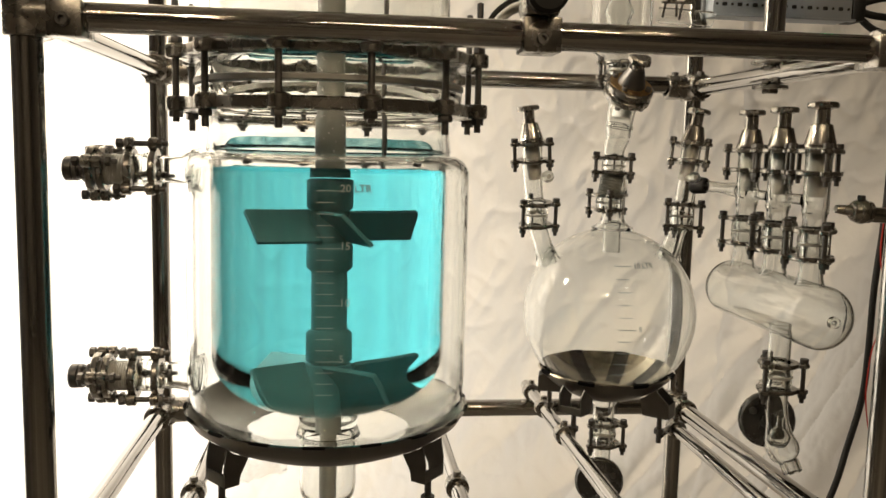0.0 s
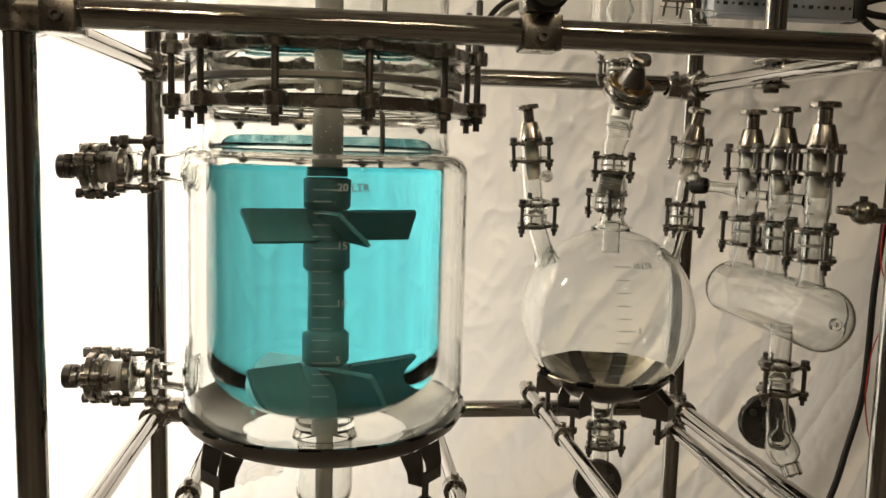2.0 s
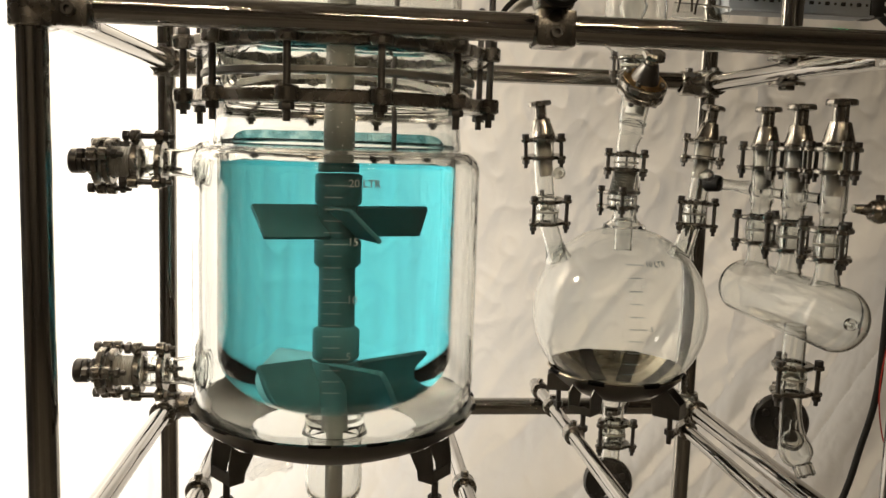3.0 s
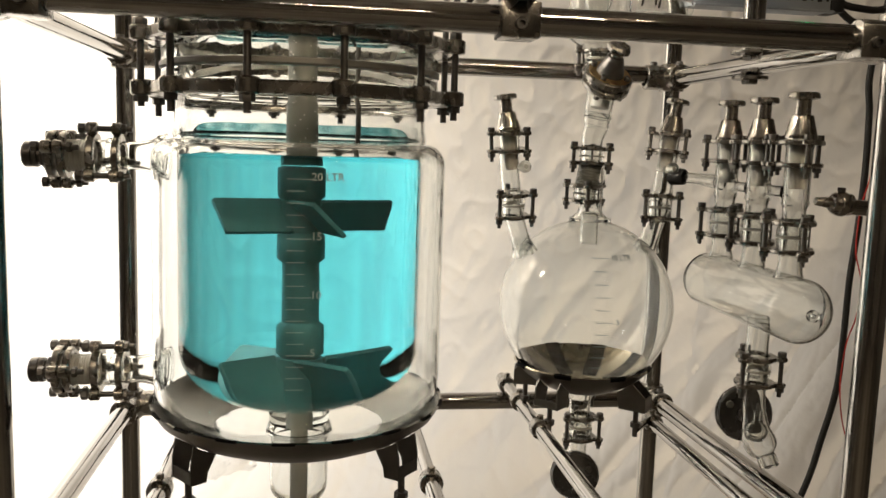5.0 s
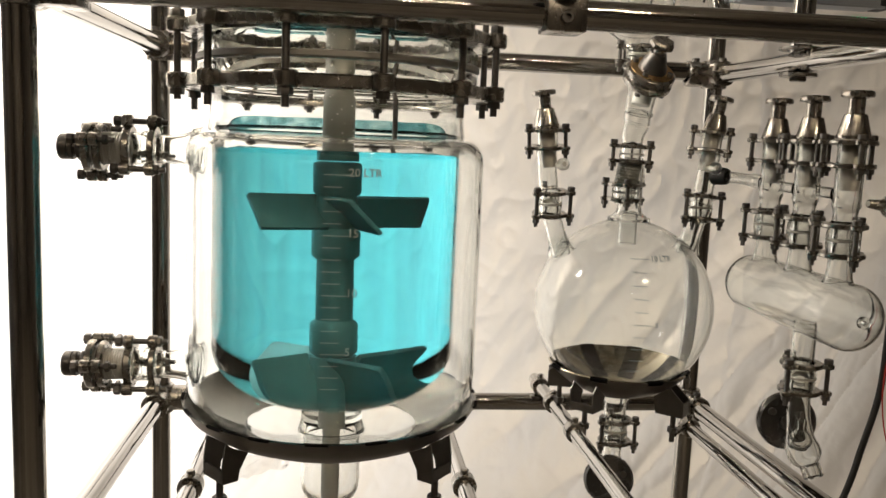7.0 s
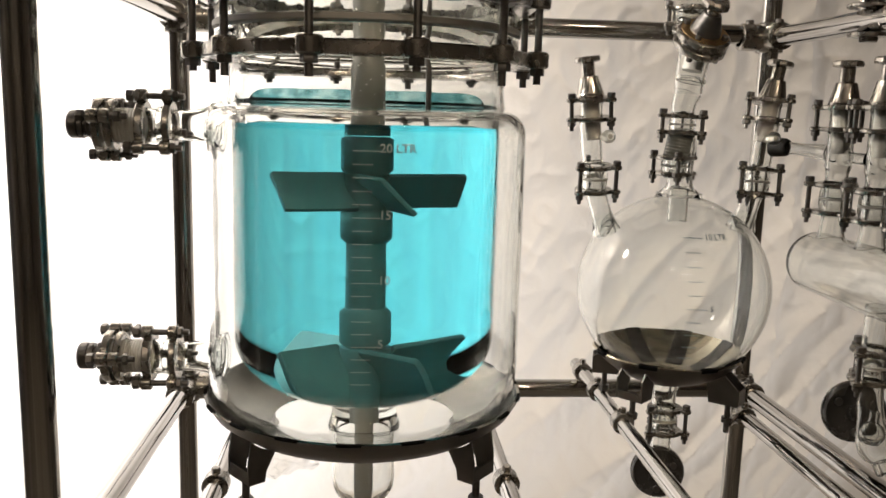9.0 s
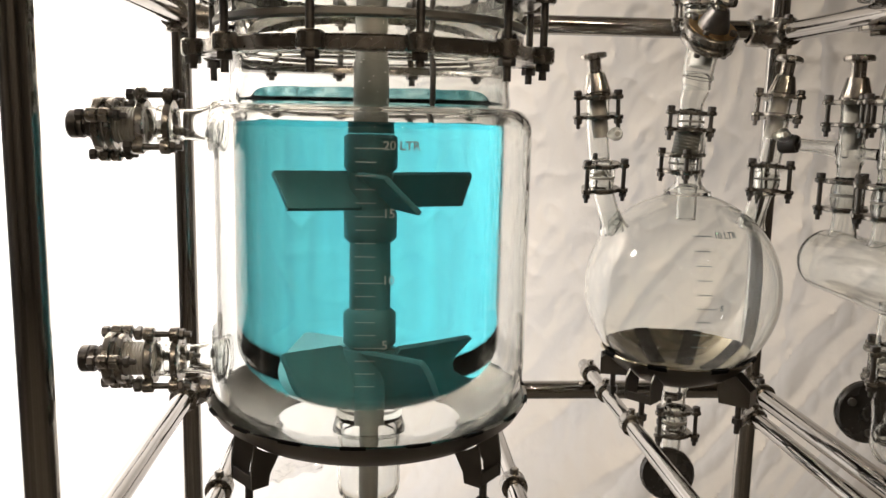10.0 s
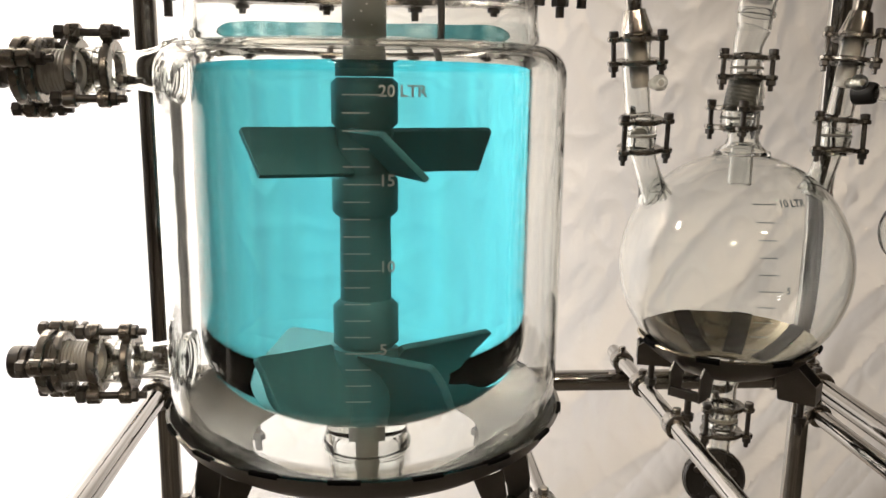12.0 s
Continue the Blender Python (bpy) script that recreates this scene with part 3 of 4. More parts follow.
part("dome", lathe(bm_new(), dome, VM, 96, True), WET_GLASS, lid)
for a, r in ((40, 0.095), (140, 0.095), (250, 0.10), (320, 0.10), (195, 0.10)):
    x, y = VX + r * math.cos(radians(a)), VY + r * math.sin(radians(a))
    d = Vector((math.cos(radians(a)) * 0.3, math.sin(radians(a)) * 0.3, 1)).normalized()
    part("neck", ring(bm_new(), Vector((x, y, 1.398)), Vector((x, y, 1.398)) + d * 0.07, 0.019, 0.022, 32), GLASS, lid)
# flange clamp
clamp = thing("flange_clamp", (VX, VY, 1.19), "dark cast steel flange clamp ring with twelve long bolts", "clamp")
part("gasket", ring(bm_new(), (VX, VY, 1.2225), (VX, VY, 1.2290), 0.150, 0.168, 96), GASKET, clamp, "white ring gasket")
for nm, z0, z1 in (("lower_ring", 1.190, 1.2045), ("upper_ring", 1.2515, 1.2655)):
    bm = ring(bm_new(), (VX, VY, z0), (VX, VY, z1), 0.1575, 0.1830, 96, 0.002)
    r = part(nm, bm, BRUSHED, clamp)
    for k in range(12):
        a = radians(14 + 30 * k)
        x, y = VX + 0.187 * math.cos(a), VY + 0.187 * math.sin(a)
        part("lug", cyl(bm_new(), (x, y, z0 - 0.001), (x, y, z1 + 0.002), 0.0130, 24, 0.002), BRUSHED, r)
for k in range(12):
    a = radians(14 + 30 * k)
    x, y = VX + 0.188 * math.cos(a), VY + 0.188 * math.sin(a)
    high = 1.330 if abs(math.cos(a)) > 0.9 else 1.290
    low = 1.1715 + 0.005 * math.sin(k * 2.3)
    bm = bm_new()
    lathe(bm, [(0, low)] + [(0.0039 + 0.0004 * (i % 2), low + 0.0012 * i) for i in range(int((high - low) / 0.0012))] + [(0, high + 0.0005)], Matrix.Translation((x, y, 0)), 14)
    b = part("bolt", bm, BOLT, clamp)
    part("nut", lathe(bm_new(), [(0.0040, 1.1815), (0.0078, 1.1815), (0.0083, 1.1828), (0.0083, 1.1878), (0.0078, 1.189), (0.0040, 1.189)], Matrix.Translation((x, y, 0)), 6, True, turn=0.4 * k), BOLT, b)
    part("nut", lathe(bm_new(), [(0.0040, 1.2680), (0.0078, 1.2680), (0.0083, 1.2693), (0.0083, 1.2745), (0.0078, 1.2758), (0.0040, 1.2758)], Matrix.Translation((x, y, 0)), 6, True, turn=0.7 * k), BOLT, b)

# support bowl under the jacket
cradle = thing("reactor_cradle", (VX, VY, 0.69), "dark polished steel ring cradle with bent plate legs under the reactor", "cradle")
prof = [(0.1800, 0.8185), (0.1700, 0.8045), (0.150, 0.7905), (0.121, 0.7775), (0.112, 0.7745), (0.110, 0.7725), (0.112, 0.7705), (0.123, 0.7735), (0.153, 0.7870), (0.174, 0.8020), (0.1835, 0.8180)]
bm = lathe(bm_new(), prof, VM, 96, True)
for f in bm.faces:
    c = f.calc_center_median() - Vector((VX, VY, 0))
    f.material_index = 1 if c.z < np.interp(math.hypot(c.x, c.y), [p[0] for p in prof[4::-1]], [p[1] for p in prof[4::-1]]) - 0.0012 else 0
part("bowl", bm, [RING_IN, BOWL_OUT_SHADE], cradle)


def lining_strip(points, cx, cy, turn, width, parent):
    """A rubber strip that follows a bowl's inside along a profile of (radius, height) and folds over its rim."""
    bm = bm_new()
    rows = []
    for r, z in points:
        half = width / 2 / max(r, 0.02)
        rows.append([bm.verts.new((cx + r * math.cos(turn + half * k), cy + r * math.sin(turn + half * k), z)) for k in (-1, -0.33, 0.33, 1)])
    for a, b in zip(rows, rows[1:]):
        for i in range(3):
            bm.faces.new((a[i], a[i + 1], b[i + 1], b[i]))
    bmesh.ops.solidify(bm, geom=bm.faces[:], thickness=0.0012)
    part("lining_strip", bm, LINING, parent, "black rubber lining strip")


def bracket(cx, cy, turn, curve, r_in, r_top, r_out, z_mid, z_foot, parent, half=0.016, foot=0.028, web_high=None):
    """A bent plate leg under a bowl: two cheeks cut to the bowl's underside, an upright web outside and a floor with a stud."""
    m = Matrix.Translation((cx, cy, 0)) @ Matrix.Rotation(radians(turn), 4, "Z")
    side = [(r, curve(r) - 0.0006) for r in np.linspace(r_in, r_top, 6)] + [(r_out, z_mid), (r_out, z_foot), (r_out - foot, z_foot), (r_out - foot - 0.002, z_foot + 0.012)]
    for s in (-1, 1):
        bm = bm_new()
        a = [bm.verts.new(m @ Vector((x, s * half, z))) for x, z in side]
        b = [bm.verts.new(m @ Vector((x, s * (half - 0.0025), z))) for x, z in side]
        bm.faces.new(a)
        bm.faces.new(list(reversed(b)))
        for i in range(len(side)):
            j = (i + 1) % len(side)
            bm.faces.new((a[j], a[i], b[i], b[j]))
        part("cheek", bm, PLATE, parent, smooth=20)
    top = web_high or z_mid
    part("web", box(bm_new(), (0.0025, 2 * half - 0.006, top - z_foot), m @ pose(r_out - 0.0015, 0, (top + z_foot) / 2), 0.0006), PLATE, parent, smooth=20)
    part("floor_plate", box(bm_new(), (foot - 0.003, 2 * half - 0.006, 0.0025), m @ pose(r_out - foot / 2 - 0.002, 0, z_foot + 0.0015), 0.0006), PLATE, parent, smooth=20)
    low = m @ Vector((r_out - foot * 0.45, 0, z_foot))
    part("stud", cyl(bm_new(), low + Vector((0, 0, -0.046)), low + Vector((0, 0, 0.009)), 0.0042, 14), BOLT, parent)
    part("nut", lathe(bm_new(), [(0.004, -0.030), (0.0085, -0.030), (0.0085, -0.022), (0.004, -0.022)], Matrix.Translation(low), 6, True), BOLT, parent)


for k in range(18):
    lining_strip([(0.1846, 0.8165), (0.1843, 0.8190), (0.1815, 0.8195), (0.1785, 0.8170)], VX, VY, radians(20 * k - 94), 0.025, cradle)


def reactor_bowl(r):
    return float(np.interp(r, [0.066, 0.087, 0.123, 0.153, 0.174, 0.1835], [0.7620, 0.7640, 0.7735, 0.7870, 0.8020, 0.8180]))


for turn in (-141, -39, 39, 141):
    bracket(VX, VY, turn, reactor_bowl, 0.136, 0.165, 0.169, 0.7715, 0.7480, cradle, 0.021, 0.020, 0.7630)


# ---- hose adapters on the side nozzles ----
def build_adapter():
    """Built along -x from the nozzle's face at the origin."""
    t = thing("hose_adapter", (0, 0, 0), "dark steel bolted hose adapter with white sleeve on a nozzle", "adapter", "hose adapters")

    def px(x):
        return (-x, 0, 0)
    part("glass_bead", lathe(bm_new(), [(0.0200, -0.003), (0.0206, 0.002), (0.0206, 0.012), (0.0200, 0.0185), (0.0178, 0.0185), (0.0178, -0.003)], axis_pose((0, 0, 0), (-1, 0, 0)), 36, True), GLASS, t)
    part("sleeve", lathe(bm_new(), [(0.010, 0.020), (0.0185, 0.020)] + [(0.0186 + 0.0007 * (i % 2), 0.023 + 0.0016 * i) for i in range(25)] + [(0.0186, 0.064), (0.010, 0.064)], axis_pose((0, 0, 0), (-1, 0, 0)), 40, True), PTFE, t, "white ribbed sleeve")
    part("plug", lathe(bm_new(), [(0, 0.070), (0.0155, 0.070), (0.0165, 0.0715), (0.0165, 0.0780), (0.0120, 0.0800), (0.0120, 0.0840), (0, 0.0840)], axis_pose((0, 0, 0), (-1, 0, 0)), 8), BOLT, t)
    part("hose_tail", lathe(bm_new(), [(0, 0.083), (0.0145, 0.083), (0.0152, 0.0845), (0.0152, 0.0880), (0.0140, 0.0890), (0.0152, 0.0900), (0.0152, 0.0980), (0.0135, 0.1000), (0, 0.1000)], axis_pose((0, 0, 0), (-1, 0, 0)), 28), BOLT, t)
    for x0, x1, ro, off in ((-0.012, -0.004, 0.0285, 0), (0.016, 0.025, 0.0285, 0), (0.049, 0.057, 0.0285, 60), (0.061, 0.070, 0.0300, 60)):
        r = part("ring", ring(bm_new(), px(x0), px(x1), 0.0205 if x0 > 0.01 else 0.0150, ro, 40, 0.0015), BRUSHED, t)
        for k in range(3):
            a = radians(90 + off + 120 * k + 12)
            q = Vector((0, 0.0335 * math.cos(a), 0.0335 * math.sin(a)))
            part("lug", cyl(bm_new(), Vector(px(x0 - 0.0015)) + q, Vector(px(x1 + 0.0015)) + q, 0.0078, 16), BRUSHED, r)
    for x0, x1, off in ((-0.026, 0.036, 0), (0.030, 0.082, 60)):
        for k in range(3):
            a = radians(90 + off + 120 * k + 12)
            q = Vector((0, 0.0335 * math.cos(a), 0.0335 * math.sin(a)))
            b = part("bolt", cyl(bm_new(), Vector(px(x0)) + q, Vector(px(x1)) + q, 0.0034, 12), BOLT, t)
            part("nut", cyl(bm_new(), Vector(px(x0 + 0.007)) + q, Vector(px(x0 + 0.013)) + q, 0.0065, 6), BOLT, b)
            part("nut", cyl(bm_new(), Vector(px(x1 - 0.008)) + q, Vector(px(x1)) + q, 0.0068, 6), BOLT, b)
    return t


adapter = build_adapter()
adapter.location = (VX - 0.226, VY, 1.1165)
copy_thing(adapter, pose(VX - 0.226, VY, 0.853, 8, 0, 0))


# ---- receiving flask ----
FX, FY, FZ, FR = 0.4425, 1.345, 0.8860, 0.1425
FM = Matrix.Translation((FX, FY, FZ))
flask = thing("receiving_flask", (FX, FY, FZ - FR), "round clear glass ten litre flask with three necks and a scale", "flask")
n_out = [(FR * math.sin(radians(a)), FR * math.cos(radians(a))) for a in np.linspace(11, 168, 44)]
FI = FR - 0.0035
n_in = [(FI * math.sin(radians(a)), FI * math.cos(radians(a))) for a in np.linspace(168, 11, 44)]
prof = [(0.0180, 0.236), (0.0215, 0.210), (0.0180, 0.200), (0.0180, 0.166), (0.0190, 0.159), (0.0220, 0.1525), (0.0280, 0.1470), (0.0330, 0.1450), (0.0340, 0.1425), (0.0335, 0.1400)] + n_out[1:-1] + [(0.0240, -0.150), (0.0180, -0.160), (0.0180, -0.205), (0.0230, -0.210), (0.0230, -0.216), (0.0150, -0.216), (0.0150, -0.158), (0.0200, -0.147)] + n_in[1:-1] + [(0.0185, 0.146), (0.0150, 0.156), (0.0150, 0.236)]
bulb = part("bulb", lathe(bm_new(), prof, FM, 80, True), GLASS, flask)
part("dip_tube", ring(bm_new(), (FX, FY, FZ + 0.102), (FX, FY, FZ + 0.150), 0.0122, 0.0146, 32), GLASS, flask)
for foot, top in (((FX - 0.105, FY, FZ + 0.080), (0.3105, FY, 1.047)), ((FX + 0.098, FY, FZ + 0.088), (0.5600, FY, 1.046))):
    foot, top = Vector(foot), Vector(top)
    bm = ring(bm_new(), foot, top + (top - foot).normalized() * 0.012, 0.0122, 0.0150, 36)
    part("neck", bm, GLASS, flask)
    along = (top - foot).normalized()
    out = foot - Vector((FX, FY, FZ))
    reach = -out.dot(along) + math.sqrt(out.dot(along) ** 2 + FR * FR - out.dot(out))
    weld = foot + along * reach
    part("weld", lathe(bm_new(), [(0.0225, -0.0075), (0.0205, -0.002), (0.0180, 0.004), (0.0163, 0.011), (0.0156, 0.020), (0.0152, 0.020), (0.0152, 0.004), (0.0165, -0.003), (0.0195, -0.0085)], axis_pose(weld, weld + along), 36, True), GLASS, flask, "thick flared glass weld")


def on_sphere(bm, x0, z0):
    for v in bm.verts:
        x, z = x0 + v.co.x - FX, z0 + v.co.y - FZ
        v.co = Vector((FX + x, FY - math.sqrt(max(0, (FR + 0.0006) ** 2 - x * x - z * z)), FZ + z))
    return bm


for k in range(10):
    z = 0.979 - 0.0186 * k
    part("scale_mark", on_sphere(scale_bar(0.026 if k in (0, 5) else 0.020, 0.0011), 0.414, z), PAINT, flask)
part("scale_figure", on_sphere(glyphs("10 LTR", 0.0110), 0.4435, 0.9765), PAINT, flask)
part("scale_figure", on_sphere(glyphs("5", 0.0110), 0.4445, 0.8835), PAINT, flask)

flask_bowl = thing("flask_cradle", (FX, FY, 0.70), "polished steel bowl cradle on bent legs under the round flask", "cradle")
CR = FR + 0.003
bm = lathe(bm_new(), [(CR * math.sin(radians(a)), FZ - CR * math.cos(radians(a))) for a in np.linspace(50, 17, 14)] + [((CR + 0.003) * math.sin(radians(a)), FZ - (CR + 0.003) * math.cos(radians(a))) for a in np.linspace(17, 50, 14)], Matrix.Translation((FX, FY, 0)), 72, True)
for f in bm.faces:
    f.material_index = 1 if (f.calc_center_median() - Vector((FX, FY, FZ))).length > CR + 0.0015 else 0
part("bowl", bm, [BOWL, BOWL_OUT_SHADE], flask_bowl)
for k in range(8):
    pts = [((CR + 0.0045) * math.sin(radians(48)), FZ - (CR + 0.0045) * math.cos(radians(48))), ((CR + 0.003) * math.sin(radians(50.6)), FZ - (CR + 0.003) * math.cos(radians(50.6)))]
    pts += [((CR - 0.0010) * math.sin(radians(a)), FZ - (CR - 0.0010) * math.cos(radians(a))) for a in (50.5, 45, 40, 35, 30, 25, 21)]
    lining_strip(pts, FX, FY, radians(45 * k + 12), 0.027, flask_bowl)


def flask_bowl_skin(r):
    return FZ - math.sqrt((CR + 0.003) ** 2 - r * r)


bracket(FX, FY, -137, flask_bowl_skin, 0.074, 0.101, 0.110, 0.7660, 0.7340, flask_bowl, 0.021, 0.030, 0.7460)
bracket(FX, FY, -41, flask_bowl_skin, 0.070, 0.095, 0.118, 0.7500, 0.7270, flask_bowl, 0.016, 0.044)
bracket(FX, FY, 60, flask_bowl_skin, 0.070, 0.097, 0.114, 0.7520, 0.7300, flask_bowl, 0.016, 0.036)
bracket(FX, FY, 165, flask_bowl_skin, 0.076, 0.104, 0.112, 0.7740, 0.7480, flask_bowl, 0.016, 0.044)


# ---- bolted couplings ----
def build_coupling(gap, gasket=True):
    """Two lugged rings, gap apart, drawn together by three bolts round a glass joint, axis along z, middle at the origin."""
    t = thing("bolted_coupling", (0, 0, 0), "small steel two-ring coupling with three dark bolts round a glass joint", "coupling", "glass joint couplings")
    g = gap / 2
    joint = [(0.0150, -g - 0.006), (0.0160, -g), (0.0190, -g * 0.55), (0.0195, -0.004), (0.0182, -0.001), (0.0195, 0.004), (0.0190, g * 0.55), (0.0160, g), (0.0150, g + 0.006), (0.0122, g + 0.006), (0.0122, -g - 0.006)]
    if not gasket:
        joint = [(0.0158, -g - 0.006), (0.0158, g * 0.4), (0.0172, g * 0.7), (0.0172, g - 0.002), (0.0142, g - 0.002), (0.0142, g * 0.6), (0.0130, -g - 0.006)]
    part("glass_joint", lathe(bm_new(), joint, Matrix(), 36, True), GLASS, t)
    if gasket:
        part("gasket", ring(bm_new(), (0, 0, -0.0014), (0, 0, 0.0014), 0.013, 0.0200, 32, 0.0004), GASKET, t, "white gasket")
    for z0 in (-g - 0.0030, g - 0.0030):
        r = part("ring", ring(bm_new(), (0, 0, z0), (0, 0, z0 + 0.0060), 0.0174, 0.0275, 36, 0.0014), BRUSHED, t)
        for k in range(3):
            a = radians(120 * k + 20)
            q = Vector((0.0318 * math.cos(a), 0.0318 * math.sin(a), z0))
            part("lug", cyl(bm_new(), q, q + Vector((0, 0, 0.0060)), 0.0080, 16), BRUSHED, r)
    for k in range(3):
        a = radians(120 * k + 20)
        q = Vector((0.0323 * math.cos(a), 0.0323 * math.sin(a), 0))
        b = part("bolt", cyl(bm_new(), q + Vector((0, 0, -g - 0.016)), q + Vector((0, 0, g + 0.008)), 0.0031, 12), BOLT, t)
        part("nut", cyl(bm_new(), q + Vector((0, 0, -g - 0.0095)), q + Vector((0, 0, -g - 0.0030)), 0.0060, 6), BOLT, b)
        part("bolt_head", cyl(bm_new(), q + Vector((0, 0, g + 0.0030)), q + Vector((0, 0, g + 0.0100)), 0.0058, 16), BOLT, b)
    return t


coupling = build_coupling(0.036)
coupling.matrix_basis = pose(FX + 0.003, FY, 0.677, 0, 0, 70)
short = build_coupling(0.0235)
short.location = (0.4325, FY, 1.0710)
copy_thing(short, pose(0.4400, FY, 1.131, 0, 3, 50))
for x, z, tip, turn in ((0.3125, 1.050, -8, 78), (0.5600, 1.049, 9, 66)):
    copy_thing(coupling, pose(x, FY, z, 0, tip, turn))
medium = build_coupling(0.028, False)
for x, z, tip, turn in ((0.3030, 1.1510, -8, 55), (0.5705, 1.1540, 9, 40)):
    copy_thing(medium, pose(x, FY, z, 0, tip, turn))
sleeve = lathe(bm_new(), [(0.0120, -0.023)] + [(0.0178 + 0.0007 * (i % 2), -0.023 + 0.0023 * i) for i in range(20)] + [(0.0120, 0.0225)], pose(0.4360, FY, 1.101, 0, 9, 0), 32, True)
tagged(part("ribbed_sleeve", sleeve, COATED, smooth=20), "dark grey ribbed sleeve between the couplings of the flask neck", "sleeve")
MX = 0.596
MY = (1.189, 1.097, 1.004)
medium.matrix_basis = pose(MX, MY[0], 1.1460, 0, 0, -4)
for i, y in enumerate(MY):
    if i:
        copy_thing(medium, pose(MX, y, 1.1460, 0, 0, -4))
    copy_thing(coupling, pose(MX, y, 1.0415, 0, 0, 4))
copy_thing(coupling, pose(MX, 1.066, 0.8520, 0, 0, 72))


# ---- needle valve caps ----
def build_cap():
    t = thing("needle_valve", (0, 0, 0), "bright turned steel needle valve with fluted cone and flat knob", "needle valve", "needle valves")
    bm = bm_new()
    lathe(bm, [(0, 0), (0.0195, 0), (0.0200, 0.0015), (0.0200, 0.004), (0.0190, 0.0060), (0.0135, 0.0285), (0.0122, 0.0300), (0, 0.0300)], Matrix(), 22)
    part("cone", bm, BRIGHT, t, smooth=15)
    part("stem", cyl(bm_new(), (0, 0, 0.029), (0, 0, 0.0490), 0.0095, 28), BRIGHT, t)
    part("stem_pin", cyl(bm_new(), (0.002, -0.0100, 0.036), (0.002, -0.0090, 0.036), 0.0016, 10), BOLT, t)
    bm = bm_new()
    lathe(bm, [(0, 0.0480), (0.0100, 0.0480), (0.0180, 0.0500), (0.0188, 0.0515), (0.0186, 0.0555), (0.0170, 0.0575), (0, 0.0580)], Matrix(), 12)
    part("knob", bm, BRUSHED, t, smooth=20)
    part("packing", lathe(bm_new(), [(0.0, -0.062), (0.0100, -0.062), (0.0112, -0.055), (0.0118, -0.002), (0, -0.002)], Matrix(), 28), FROST, t, "grey frosted packing sleeve")
    return t


cap = build_cap()
cap.location = (MX, MY[0], 1.1620)
for y in MY[1:]:
    copy_thing(cap, pose(MX, y, 1.1620 if y > 1.05 else 1.1640))
copy_thing(cap, pose(0.3005, FY, 1.1675, 0, -8, 0))
copy_thing(cap, pose(0.5730, FY, 1.1705, 0, 9, 0))

# side stubs on the flask necks
for x, z in ((0.3229, 1.1128), (0.5661, 1.1159)):
    stub = thing("side_stub", (x, FY - 0.030, z), "small frosted glass side stub with a white plug", "stub", "side stubs")
    m = axis_pose((x - 0.003, FY - 0.014, z - 0.002), (x, FY - 0.040, z))
    part("glass_end", lathe(bm_new(), [(0.0060, 0.0), (0.0062, 0.008), (0.0082, 0.012), (0.0096, 0.016), (0.0096, 0.021), (0.0080, 0.025), (0.0055, 0.0265), (0.0040, 0.0250), (0.0040, 0.0)], m, 24, True), FROSTED_GLASS, stub)
    part("plug", cyl(bm_new(), m @ Vector((0, 0, 0.008)), m @ Vector((0, 0, 0.0245)), 0.0037, 16), PTFE, stub, "white plug")
for x, tip in ((0.3088, -7), (0.5635, 7)):
    d = Vector((math.sin(radians(tip)), 0, math.cos(radians(tip))))
    p = Vector((x, FY, 1.0745))
    bm = ring(bm_new(), p, p + d * 0.066, 0.0125, 0.0155, 32)
    tagged(part("glass_tube", bm, GLASS), "short clear glass tube between two couplings", "glass tube", "neck tubes")

# ---- ball joint and riser over the flask ----
valve = thing("angle_valve", (0.450, 1.335, 1.25), "dark steel angle valve with a tilted flange on glass tube", "valve")
VA = axis_pose((0.453, 1.337, 1.243), (0.462, 1.284, 1.319))
part("flange", lathe(bm_new(), [(0, -0.004), (0.036, -0.004), (0.0385, -0.001), (0.0385, 0.006), (0.036, 0.008), (0.034, 0.008), (0.034, 0.012), (0.0385, 0.013), (0.0385, 0.021), (0.036, 0.023), (0, 0.023)], VA, 40), BRUSHED, valve)
part("washer", lathe(bm_new(), [(0, 0.022), (0.0345, 0.022), (0.0345, 0.0245), (0, 0.0245)], VA, 36), BRASS, valve)
part("bonnet", lathe(bm_new(), [(0, 0.024), (0.0225, 0.024), (0.0215, 0.030), (0.0140, 0.050), (0.0125, 0.053), (0, 0.053)], VA, 30), BOLT, valve)
part("spindle", lathe(bm_new(), [(0, 0.052), (0.0095, 0.052), (0.0095, 0.064), (0, 0.064)], VA, 20), BRIGHT, valve)
part("hand_knob", lathe(bm_new(), [(0, 0.062), (0.017, 0.062), (0.019, 0.065), (0.019, 0.071), (0.016, 0.074), (0, 0.074)], VA, 7), BRUSHED, valve, smooth=20)
for k in range(4):
    a = radians(45 + 90 * k)
    q = Vector((0.029 * math.cos(a), 0.029 * math.sin(a), 0))
    part("bolt", cyl(bm_new(), VA @ (q + Vector((0, 0, -0.012))), VA @ (q + Vector((0, 0, 0.031))), 0.0048, 8), BOLT, valve)
part("body", sweep(bm_new(), [(0.4455, 1.345, 1.176), (0.4460, 1.345, 1.200), (0.4530, 1.347, 1.238)], lambda s: 0.0195 + 0.004 * s, 28, inner=0.0030), GLASS, valve, "clear glass valve body")
part("lip", lathe(bm_new(), [(0.0195, -0.004), (0.0215, -0.003), (0.0222, 0.0), (0.0212, 0.003), (0.0192, 0.004)], axis_pose((0.4475, 1.345, 1.196), (0.4525, 1.3455, 1.225)), 32, True), GLASS, valve)
